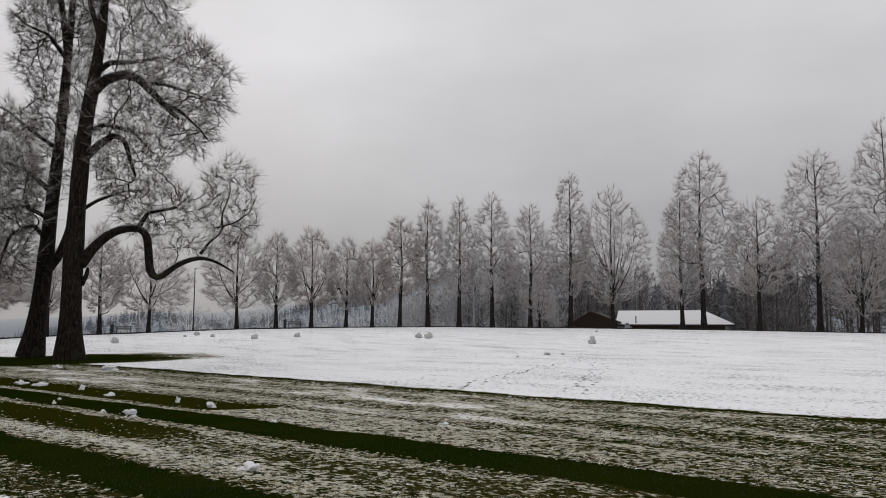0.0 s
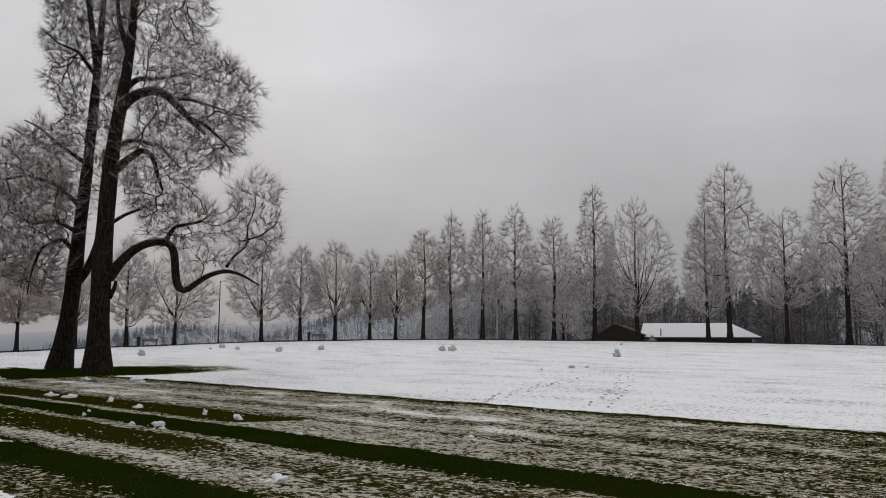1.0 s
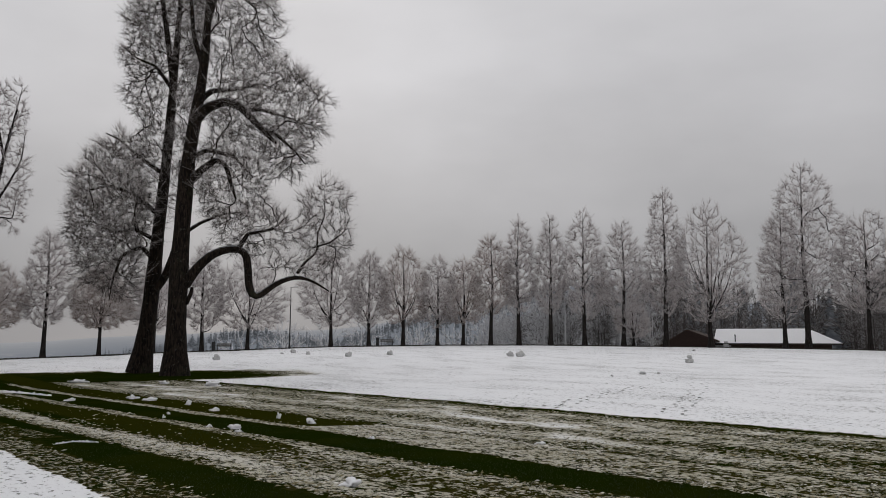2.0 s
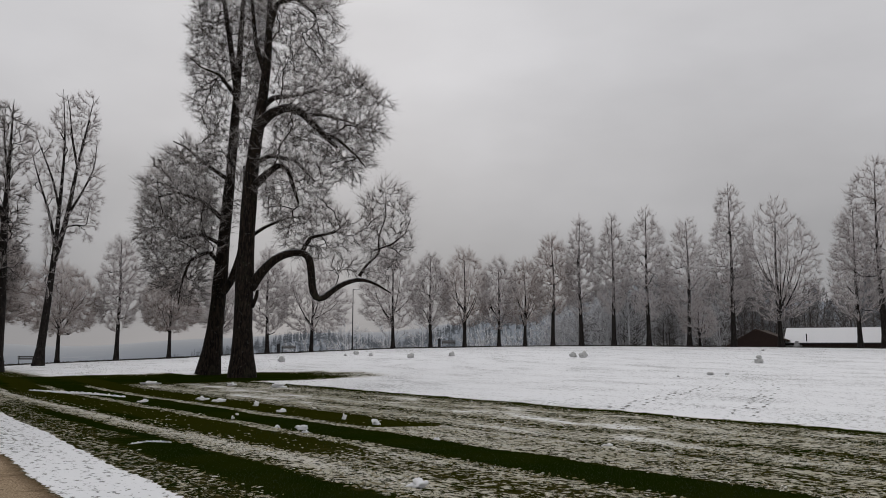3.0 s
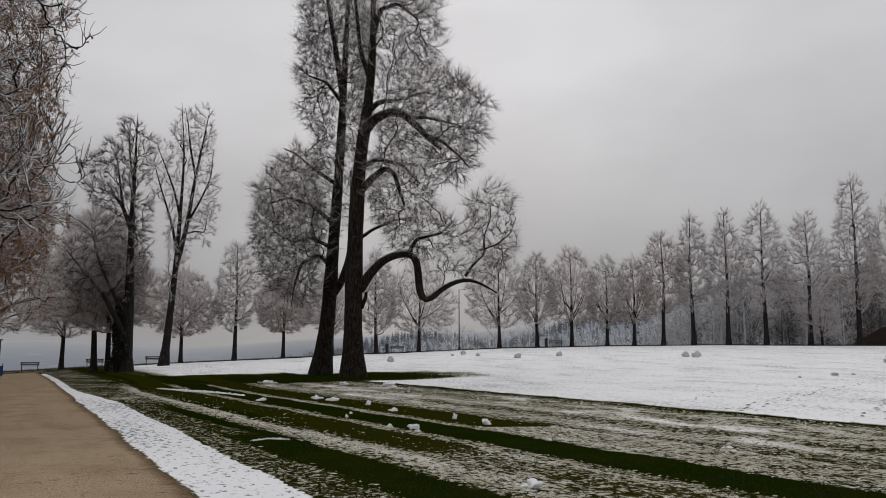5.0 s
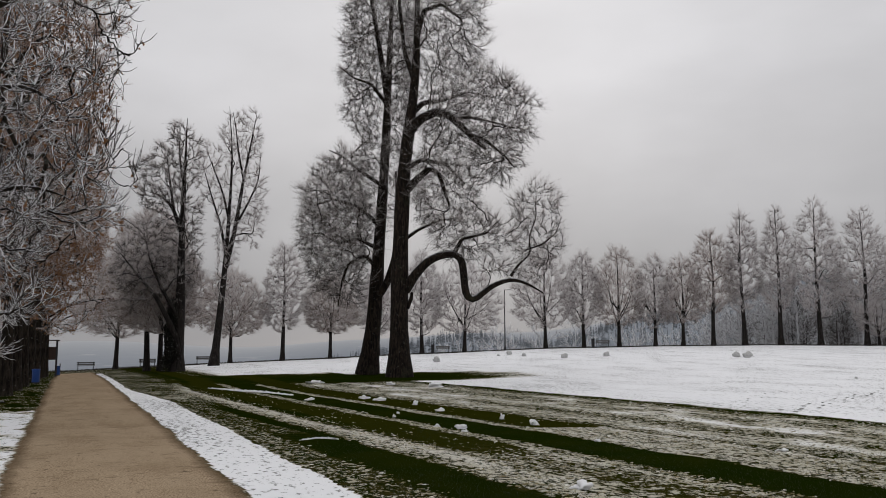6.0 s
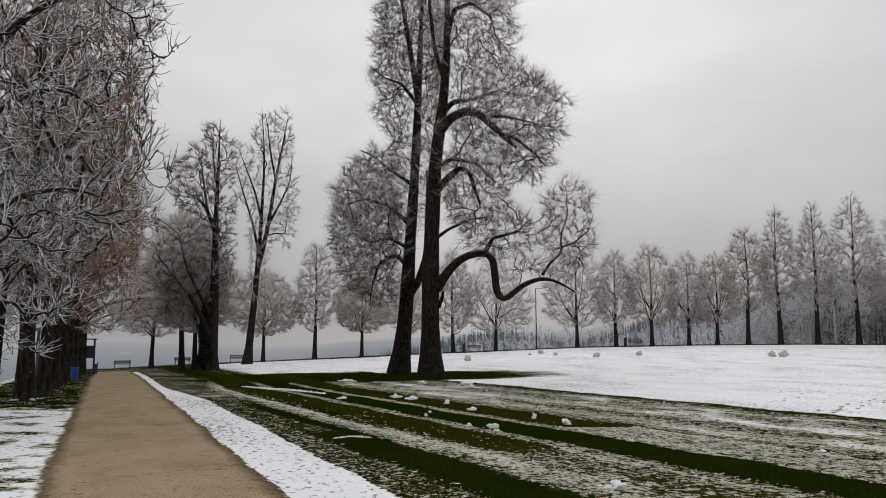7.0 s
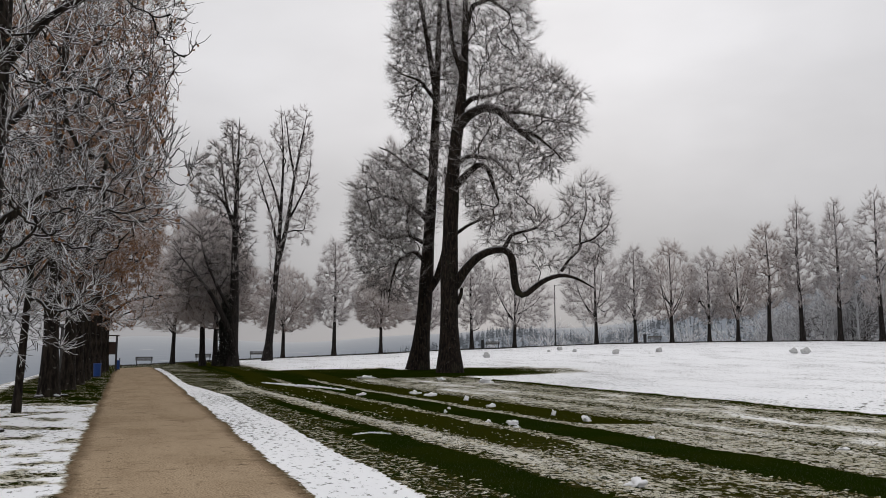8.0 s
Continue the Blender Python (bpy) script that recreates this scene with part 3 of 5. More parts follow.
# ---- the ground: one sheet from the path to the far hills ----
def build_ground():
    az = np.concatenate([np.arange(-180, -62, 4.0), np.arange(-62, 42, 0.5), np.arange(42, 180, 4.0)])
    r = [0.6]
    while r[-1] < 4200:
        r.append(r[-1] * (1.035 if r[-1] < 130 else 1.08))
    r = np.array(r)
    A, Rr = np.meshgrid(np.radians(az), r)
    x, y = Rr * np.sin(A), Rr * np.cos(A)
    z = ground_height(x, y)
    dip = 0.012 * np.sin(x * 1.3 + 0.7 * y) * np.sin(y * 1.1 - 0.4 * x) * (Rr < 60)
    V = np.stack([x, y, z + dip], -1).reshape(-1, 3)
    V = np.concatenate([V, [[0, 0, 0]]])
    m, k = len(r), len(az)
    i = (np.arange(m - 1)[:, None] * k + np.arange(k)[None]).ravel()
    j = (np.arange(m - 1)[:, None] * k + (np.arange(k)[None] + 1) % k).ravel()
    F = np.stack([i, i + k, j + k, j], -1)
    c = np.stack([np.full(k, len(V) - 1), np.arange(k), (np.arange(k) + 1) % k], -1)
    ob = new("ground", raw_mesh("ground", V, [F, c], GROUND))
    return tagged(ob, "snow-covered park meadow with mown grass strips and a gravel path", "ground", kind="structure")


build_ground()


# ---- the two big trees at the edge of the field ----
def limb_part(tree, points, n=34, sides=8, name="limb"):
    line = curve_line(points, n)
    g = Grown()
    P, R = line[None, :, :3], line[None, :, 3]
    g.add(tubes(P, R, sides))
    under(name, g.mesh(name, BARK), tree)
    return P, R


def stack(lines, n=20):
    """Lines of many lengths, resampled so that they lie in one array."""
    Ps, Rs = [], []
    for P, R in lines:
        q = curve_line(np.concatenate([P[0], R[0][:, None]], 1), n)
        Ps.append(q[:, :3])
        Rs.append(q[:, 3])
    return np.array(Ps), np.array(Rs)


def big_tree(at, turn, trunk, limbs, hull, seed, label, twigs):
    rng = np.random.default_rng(seed)
    tree = tree_root("old_poplar_tree", at, label)
    tree.rotation_euler = (0, 0, radians(turn))
    P, R = bole([(x, y, z, r * 0.87) for x, y, z, r in trunk], 1.42, 22, 16)
    g = Grown()
    g.add(tubes(P, R * (1 + 0.05 * np.sin(np.arange(P.shape[1]) * 1.9)), 16))
    under("trunk", g.mesh("trunk", BARK), tree)
    lines = [(P, R)] + [limb_part(tree, l) for l in limbs]
    LP, LR = stack(lines)
    fill = hull.inside

    def off_stem(p):
        x, y = np.interp(p[:, 2], P[0, :, 2], P[0, :, 0]), np.interp(p[:, 2], P[0, :, 2], P[0, :, 1])
        return fill(p) & (np.hypot(p[:, 0] - x, p[:, 1] - y) > 0.95)
    hull.inside = off_stem
    crown(rng, tree, (LP, LR), hull, RIME_HERO, BARK, 5600, twigs, 0.008, t0=0.18, N=4, turn=1.7, wob=0.04, lift=0.12, most=0.11, inner=0.45, shell=0.8, stout=0.024, fan=0.6, boughs=260, bow=(0.0, 0.1))
    return tree


hero_r = polar(-24.50, 44.6)
hero_r.z -= 0.05
big_tree(hero_r, 24.5,
         [(0, 0, 0, 0.64), (-0.05, 0, 3.1, 0.57), (0.0, 0, 6.6, 0.52), (0.1, 0, 9.8, 0.45), (0.28, 0.1, 12.6, 0.4), (0.65, 0.1, 14.8, 0.34), (0.87, 0, 17.1, 0.26), (0.95, 0, 21.2, 0.17), (0.9, 0, 27, 0.04)],
         [[(0.3, -0.1, 4.75, 0.3), (0.87, -0.5, 5.65, 0.25), (1.64, -0.9, 6.4, 0.225), (2.72, -1.2, 6.7, 0.2), (3.28, -1.3, 6.5, 0.19), (3.41, -1.3, 5.5, 0.2), (3.48, -1.35, 4.3, 0.2), (3.85, -1.4, 4.0, 0.185), (4.35, -1.45, 4.45, 0.165), (4.8, -1.5, 4.85, 0.15), (5.8, -1.6, 5.25, 0.12), (6.6, -1.7, 5.1, 0.08), (7.6, -1.7, 4.5, 0.035)],
          [(5.9, -1.6, 5.4, 0.09), (6.3, -1.6, 6.0, 0.07), (6.95, -1.5, 6.6, 0.055), (6.95, -1.5, 7.6, 0.04), (7.35, -1.4, 8.6, 0.028), (7.3, -1.4, 9.7, 0.012)],
          [(6.7, -1.5, 6.8, 0.06), (7.6, -1.8, 7.1, 0.05), (8.3, -2.0, 7.7, 0.03), (8.6, -2.0, 8.5, 0.015)],
          [(2.9, -1.2, 6.65, 0.13), (3.3, -1.4, 7.4, 0.1), (4.6, -1.6, 7.7, 0.06), (5.3, -1.6, 8.4, 0.03)],
          [(0.5, 0.05, 13.7, 0.3), (1.1, -0.2, 14.35, 0.27), (1.95, -0.4, 14.7, 0.24), (2.7, -0.5, 14.5, 0.22), (3.3, -0.6, 13.9, 0.19), (4.1, -0.7, 13.1, 0.15), (4.7, -0.8, 12.5, 0.08)],
          [(2.9, -0.5, 14.3, 0.13), (3.9, 0.2, 14.6, 0.1), (5.0, 0.6, 14.5, 0.06), (6.6, 0.8, 14.2, 0.02)],
          [(0.65, 0.1, 14.8, 0.2), (1.3, 0.5, 15.5, 0.15), (2.3, 0.8, 15.7, 0.1), (3.9, 0.9, 16.3, 0.05), (5.2, 0.9, 16.0, 0.03)],
          [(3.9, -0.7, 13.3, 0.12), (4.8, -0.9, 12.9, 0.09), (5.7, -1.0, 12.1, 0.05), (6.3, -1.0, 11.4, 0.02)],
          [(0.1, 0, 10.0, 0.24), (0.87, -0.5, 10.8, 0.2), (1.6, -0.8, 11.4, 0.16), (2.1, -0.9, 11.1, 0.13), (2.4, -1.0, 10.1, 0.1), (2.65, -1.1, 9.3, 0.05)],
          [(0.2, 0, 11.5, 0.16), (1.2, 0.6, 12.2, 0.13), (2.6, 0.9, 12.0, 0.09), (3.7, 1.0, 10.9, 0.04)],
          [(0.05, 0, 7.4, 0.12), (1.0, 0.8, 8.2, 0.09), (2.2, 1.2, 8.8, 0.06), (3.4, 1.2, 9.0, 0.03)],
          [(0.93, 0, 19.2, 0.15), (1.3, -0.2, 20.7, 0.13), (2.3, -0.4, 21.0, 0.1), (3.4, -0.5, 20.1, 0.05)],
          [(0.8, 0.1, 16.5, 0.15), (0.2, 0.4, 18.5, 0.12), (-0.1, 0.5, 21.5, 0.09), (-0.1, 0.5, 25, 0.03)],
          [(0.4, -0.1, 3.75, 0.13), (0.62, -0.25, 4.3, 0.1), (0.66, -0.3, 4.62, 0.07)]],
         blobs([(2.0, 0.4, 19.9, 3.3, 2.2, 8.2), (4.3, 0, 14.5, 3.6, 3.1, 3.5), (4.9, -0.3, 12.3, 2.3, 2.2, 2.2), (2.3, 0, 10.6, 2.8, 2.5, 3.1), (3.6, -1.2, 7.7, 2.7, 2.0, 1.9), (5.4, -1.5, 7.5, 1.7, 1.5, 1.5), (7.3, -1.6, 8.0, 2.0, 1.8, 3.0), (5.6, -1.5, 5.9, 1.9, 1.3, 1.0), (0.2, 0, 13, 1.4, 1.6, 5.0), (6.9, -1.6, 5.6, 1.3, 0.9, 1.0)], 0.28, 0.42),
         5, "tall old poplar with dark trunk and low S-shaped limb, rimed twigs", (44000, 0.3, 0.85, 0.0078))

hero_l = polar(-26.72, 48.25)
hero_l.z -= 0.05
big_tree(hero_l, 26.72,
         [(0, 0, 0, 0.6), (0.4, 0, 3.2, 0.51), (0.57, 0, 6.6, 0.43), (0.74, 0, 9.4, 0.36), (0.94, 0, 12.2, 0.32), (1.07, 0, 15.7, 0.27), (1.17, 0, 18.5, 0.21), (1.34, 0, 22.7, 0.13), (1.3, 0, 28, 0.03)],
         [[(1.1, 0, 16.6, 0.2), (0.8, 0.2, 18.6, 0.17), (0.45, 0.3, 20.8, 0.14), (0.0, 0.3, 23.4, 0.1), (-0.3, 0.3, 27, 0.03)],
          [(0.5, 0, 6.3, 0.14), (-0.2, -0.5, 7.0, 0.12), (-1.2, -0.9, 6.4, 0.09), (-1.6, -1.1, 4.9, 0.05), (-1.7, -1.1, 3.9, 0.02)],
          [(0.6, 0, 7.4, 0.13), (-0.6, 0.4, 8.1, 0.11), (-1.7, 0.5, 7.8, 0.08), (-2.8, 0.6, 8.4, 0.04)],
          [(0.7, 0, 8.8, 0.15), (-0.6, -0.3, 9.9, 0.12), (-2.0, -0.5, 10.3, 0.08), (-3.2, -0.6, 9.9, 0.04)],
          [(0.9, 0, 11.2, 0.14), (-0.5, 0.4, 12.2, 0.1), (-1.7, 0.6, 13.2, 0.06), (-2.4, 0.6, 13.5, 0.03)],
          [(0.3, -0.05, 4.2, 0.26), (1.1, -0.4, 5.3, 0.22), (1.55, -0.6, 6.8, 0.18), (1.7, -0.7, 9.0, 0.12), (1.6, -0.7, 12.0, 0.05)],
          [(1.1, 0, 16.2, 0.12), (0.1, -0.4, 17.4, 0.09), (-1.0, -0.6, 17.7, 0.05), (-1.6, -0.6, 18.2, 0.02)]],
         blobs([(0.7, 0.3, 20.0, 2.8, 2.0, 8.6), (-1.6, 0, 9.0, 3.0, 2.8, 4.6), (0.6, 0, 11.5, 1.9, 2.0, 4.5), (-1.2, -0.8, 5.4, 1.6, 1.6, 2.1), (-2.2, 0, 6.6, 2.0, 2.0, 2.6)], 0.28, 0.42),
         8, "tall old poplar with dark leaning trunk and lightly rimed twigs", (44000, 0.3, 0.85, 0.0078))


# ---- lindens along the far edge of the field ----
def linden(at, H, hw, seed, form="vase", twigs=2600, mat=None, bark=None, label="", group="row of trees at the far edge of the field", lean=0.0, low=0.2, name="linden_tree", leaves=0, fine=1.0):
    rng = np.random.default_rng(seed)
    mat, bark = mat or RIME, bark or BARK_FAR
    tree = tree_root(name, at, label, "tree", group)
    tree.rotation_euler = (0, 0, rng.uniform(0, 6.28) if not lean else 0)
    r0 = 0.011 * H + 0.08
    bow = rng.normal(size=2) * 0.012 * H
    top = 0.97 if form == "column" else 0.86
    trunk = [(0, 0, -0.1, r0), (bow[0] * 0.3, bow[1] * 0.3, low * H, r0 * 0.86), (bow[0] + lean * 0.5, bow[1], 0.55 * H, r0 * 0.5), (lean, 0, top * H, 0.025)]
    P, R = bole(trunk, 1.55, 14)
    g = Grown()
    g.add(tubes(P, R, 9))
    under("trunk", g.mesh("trunk", bark), tree)
    if form == "column":
        hull = egg(low * H * 0.9, H, hw, ((0, 0.2), (0.09, 0.66), (0.22, 0.96), (0.42, 1.0), (0.62, 0.86), (0.8, 0.66), (0.92, 0.42), (1.0, 0.12)), seed, 0.16, lean)
        lines = stack([(P, R)], 40)
        start, bend = low * 0.9, 0.5
    else:
        hull = egg(low * H * 1.02, H, hw, ((0, 0.2), (0.08, 0.64), (0.2, 0.94), (0.42, 0.98), (0.62, 0.84), (0.8, 0.6), (0.92, 0.36), (1.0, 0.1)), seed, 0.12, lean)
        m = int(rng.integers(6, 9))
        arms = []
        for j in range(m):
            a = 6.283 * (j + rng.uniform(-0.3, 0.3)) / m
            b = low + 0.015 * H / 10 + 0.03 * j
            reach, h = hw * rng.uniform(0.45, 0.7), H * rng.uniform(0.5, 0.72)
            arm = [(0, 0, b * H, r0 * 0.42), (math.cos(a) * reach * 0.42, math.sin(a) * reach * 0.42, b * H + (h - b * H) * 0.3, r0 * 0.3),
                   (math.cos(a) * reach * 0.8, math.sin(a) * reach * 0.8, b * H + (h - b * H) * 0.65, r0 * 0.17), (math.cos(a) * reach, math.sin(a) * reach, h, 0.02)]
            line = curve_line(arm, 12)
            arms.append((line[None, :, :3], line[None, :, 3]))
        for AP, AR in arms:
            g = Grown()
            g.add(tubes(AP, AR, 6))
            under("leader", g.mesh("leader", bark), tree)
        lines = stack(arms + [(P[:, 5:], R[:, 5:])])
        start, bend = 0.1, 0.35
    crown(rng, tree, lines, hull, mat, bark, int((330 + 9 * H * hw) * fine), (int(twigs * 1.8), 0.35, 0.95, 0.0175), 0.0125, leaves, t0=start, N=4, turn=1.7, lift=bend, wob=0.04, most=0.08, inner=0.5, rise_=0.25, stout=0.042)
    return tree


EDGE = [  # bearing, distance, height, half width, form, low fork, brown
    (-25.87, 84.7, 8.8, 2.6, "vase", .24, 0), (-22.8, 85.8, 11.0, 2.0, "column", .2, 0), (-19.83, 87.1, 10.0, 4.1, "vase", .17, 0), (-14.19, 89.1, 11.2, 3.6, "vase", .17, 0),
    (-11.56, 89.5, 10.4, 2.2, "column", .22, 0), (-9.18, 89.8, 11.1, 2.9, "vase", .17, 1), (-6.77, 90.1, 9.9, 2.4, "vase", .17, 0), (-4.97, 90.3, 9.7, 2.4, "vase", .2, 1),
    (-3.04, 90.6, 12.3, 2.5, "column", .3, 1), (-1.06, 90.9, 14.3, 1.8, "column", .25, 0), (1.12, 91.3, 14.6, 1.75, "column", .25, 0), (3.46, 91.9, 15.3, 2.5, "column", .2, 0),
    (6.09, 92.6, 14.2, 2.7, "column", .2, 0), (8.9, 93.4, 17.9, 2.2, "column", .2, 0), (11.77, 94.1, 16.4, 4.3, "vase", .15, 0), (16.36, 95.4, 15.0, 2.7, "column", .2, 0),
    (17.73, 95.8, 20.1, 4.0, "column", .3, 0), (21.21, 96.9, 14.9, 3.6, "column", .25, 0), (24.8, 98.0, 20.3, 4.0, "column", .3, 0), (27.14, 98.7, 13.5, 4.2, "vase", .1, 0), (28.75, 99.0, 23.4, 3.6, "column", .25, 0)]
for j, (az, r, H, hw, form, low, brown) in enumerate(EDGE):
    big = H > 14
    linden(polar(az, r), H, hw, 100 + j, form, 2300 + 35 * H * hw, RIME_TAN if brown else RIME, None,
           ("tall " if big else "") + ("rimed bare tree with a straight trunk and upswept branches" if form == "column" else "rimed bare linden with a low fork and fanned crown") + (", brownish twigs" if brown else ""),
           low=low)
linden(polar(6.76, 93.5), 5.2, 2.0, 140, "vase", 1500, None, None, "small dark spreading tree between the tall trunks", low=0.15, fine=0.6)
for az, r, H, hw, low, seed in ((-43.08, 77.3, 9.9, 3.6, .26, 151), (-35.88, 82.0, 9.2, 3.3, .25, 152), (-29.18, 82.6, 8.6, 2.7, .26, 154)):
    linden(polar(az, r), H, hw, seed, "vase", 5200, RIME_TAN, None, "low round-crowned linden, bare and rimed, on the plateau edge", low=low, fine=1.5)
linden(polar(-32.42, 82.4), 11.7, 2.1, 153, "column", 2800, None, None, "slender rimed tree with a thin straight trunk", low=0.25)


# ---- tall topped trees by the end of the path ----
def topped_tree(at, trunk, limbs, hull, seed, label, twigs, turn, first=60, mat=None):
    rng = np.random.default_rng(seed)
    tree = tree_root("topped_poplar_tree", at, label)
    tree.rotation_euler = (0, 0, radians(turn))
    P, R = bole(trunk, 1.5, 16)
    R = R * np.linspace(1.0, 0.55, 16)[None]
    g = Grown()
    g.add(tubes(P, R, 11))
    under("trunk", g.mesh("trunk", BARK_FAR), tree)
    lines = [(P, R)]
    for l in limbs:
        line = curve_line(l, 16)
        line[:, 3] *= np.linspace(1.0, 0.62, 16)
        g = Grown()
        g.add(tubes(line[None, :, :3], line[None, :, 3], 7))
        under("limb", g.mesh("limb", BARK_FAR), tree)
        lines.append((line[None, :, :3], line[None, :, 3]))
    crown(rng, tree, stack(lines), hull, mat or RIME, BARK_FAR, first * 12, twigs, 0.012, t0=0.3, N=5, turn=2.0, lift=0.3, wob=0.05, most=0.06, inner=0.5)


topped_tree(polar(-36.95, 74.1),
            [(0, 0, -0.1, 0.36), (0.35, 0, 4.0, 0.32), (0.75, 0, 9.0, 0.27), (0.95, 0, 14.0, 0.19), (1.1, 0, 18.5, 0.13), (0.7, 0, 23.2, 0.03)],
            [[(0.75, 0, 8.6, 0.26), (1.5, -0.1, 12.0, 0.22), (2.0, -0.1, 16.0, 0.17), (2.6, 0, 19.5, 0.12), (3.1, 0, 22.6, 0.03)],
             [(0.8, 0, 9.6, 0.15), (0.2, 0.3, 12.5, 0.12), (-0.8, 0.4, 15.5, 0.09), (-1.4, 0.4, 17.6, 0.03)],
             [(0.9, 0, 13.0, 0.13), (0.3, -0.3, 15.3, 0.1), (-0.7, -0.4, 17.8, 0.07), (-1.1, -0.4, 18.8, 0.03)],
             [(2.1, 0, 16.6, 0.12), (1.6, 0.3, 19.0, 0.1), (1.3, 0.3, 21.5, 0.06), (1.0, 0.3, 22.8, 0.03)],
             [(1.6, 0, 12.5, 0.12), (2.6, -0.3, 14.5, 0.1), (3.4, -0.4, 16.5, 0.08), (3.5, -0.4, 18.6, 0.03)],
             [(1.4, 0, 11.4, 0.08), (2.3, -0.2, 11.7, 0.07), (3.0, -0.3, 11.5, 0.06), (3.2, -0.3, 13.2, 0.03)]],
            blobs([(1.9, 0, 20.1, 2.0, 1.7, 3.1), (-0.7, 0, 16.8, 1.7, 1.5, 3.1), (2.8, 0, 15.0, 1.5, 1.4, 4.6), (0.9, 0, 12.5, 1.4, 1.3, 5.0), (0.6, 0, 8, 0.9, 0.9, 3)], 0.3, 0.12),
            31, "tall topped poplar with forked dark stems and short rimed shoots", (13000, 0.25, 0.6, 0.0105), 36.79, 95)
topped_tree(polar(-39.33, 60.2),
            [(0, 0, -0.1, 0.42), (0.1, 0, 4.0, 0.38), (0.0, 0, 9.0, 0.3), (0.05, 0, 13.5, 0.2), (0.1, 0, 18.1, 0.03)],
            [[(0.0, 0, 9.8, 0.18), (-0.7, 0.1, 11.6, 0.15), (-1.5, 0.2, 12.4, 0.11), (-2.3, 0.2, 12.6, 0.04)],
             [(-0.6, 0, 11.4, 0.12), (-0.9, -0.2, 13.2, 0.09), (-1.2, -0.3, 15.2, 0.03)],
             [(0.05, 0, 13.0, 0.1), (-0.3, 0.1, 15.0, 0.08), (-0.4, 0.1, 17.3, 0.03)],
             [(0.0, -0.1, 2.0, 0.22), (-0.7, -0.5, 3.6, 0.2), (-1.7, -0.8, 5.4, 0.17), (-2.8, -1.0, 6.6, 0.12), (-3.9, -1.2, 8.0, 0.04)],
             [(0.0, -0.1, 3.6, 0.16), (-0.9, -0.6, 5.2, 0.13), (-1.9, -0.9, 7.2, 0.1), (-2.4, -0.9, 9.2, 0.04)]],
            blobs([(-1.4, 0, 13.4, 2.0, 1.7, 2.7), (-0.1, 0, 15.5, 1.35, 1.3, 2.6), (0.1, 0, 9.0, 1.5, 1.3, 4.6), (-2.4, -0.8, 7.4, 2.2, 1.6, 3.2), (-1.2, -0.3, 9.2, 1.3, 1.2, 2.4)], 0.3, 0.1),
            32, "tall topped poplar with a thick dark trunk by the benches", (19000, 0.25, 0.65, 0.0105), 39.1, 110, RIME_HERO)
def ivy_on(at, height, reach, seed):
    rng = np.random.default_rng(seed)
    m = 7500
    h = height * rng.random(m) ** 0.8
    a = rng.random(m) * 6.283
    r = reach * (1 - 0.75 * h / height) * np.sqrt(rng.random(m)) * (1 + 0.3 * np.sin(h * 2.2 + a * 2)) + 0.25
    c = np.stack([np.cos(a) * r - 0.25, np.sin(a) * r, h], 1)
    e = c + rng.normal(size=(m, 3)) * 0.09 + np.array([0, 0, -0.05])
    ob = new("ivy", raw_mesh("ivy", *(lambda v, f: (v, [f]))(*spikes(c, e, rng.uniform(0.03, 0.06, m))), IVY))
    ob.location = at
    return tagged(ob, "dark ivy mass round the foot of a trunk", "ivy", kind="stuff")


ivy_on(polar(-39.45, 60.2), 5.0, 0.5, 41)
linden(polar(-40.4, 63.0), 9.5, 3.1, 162, "vase", 6500, RIME_TAN, None, "low dense tree with dark forked stems in a clump", group="", low=0.27, fine=1.6)
linden(polar(-41.2, 64.5), 12.2, 3.7, 161, "vase", 9500, RIME_TAN, None, "dense ivy-grown tree with a low dark trunk and brownish twigs", group="", low=0.24, fine=2.0)


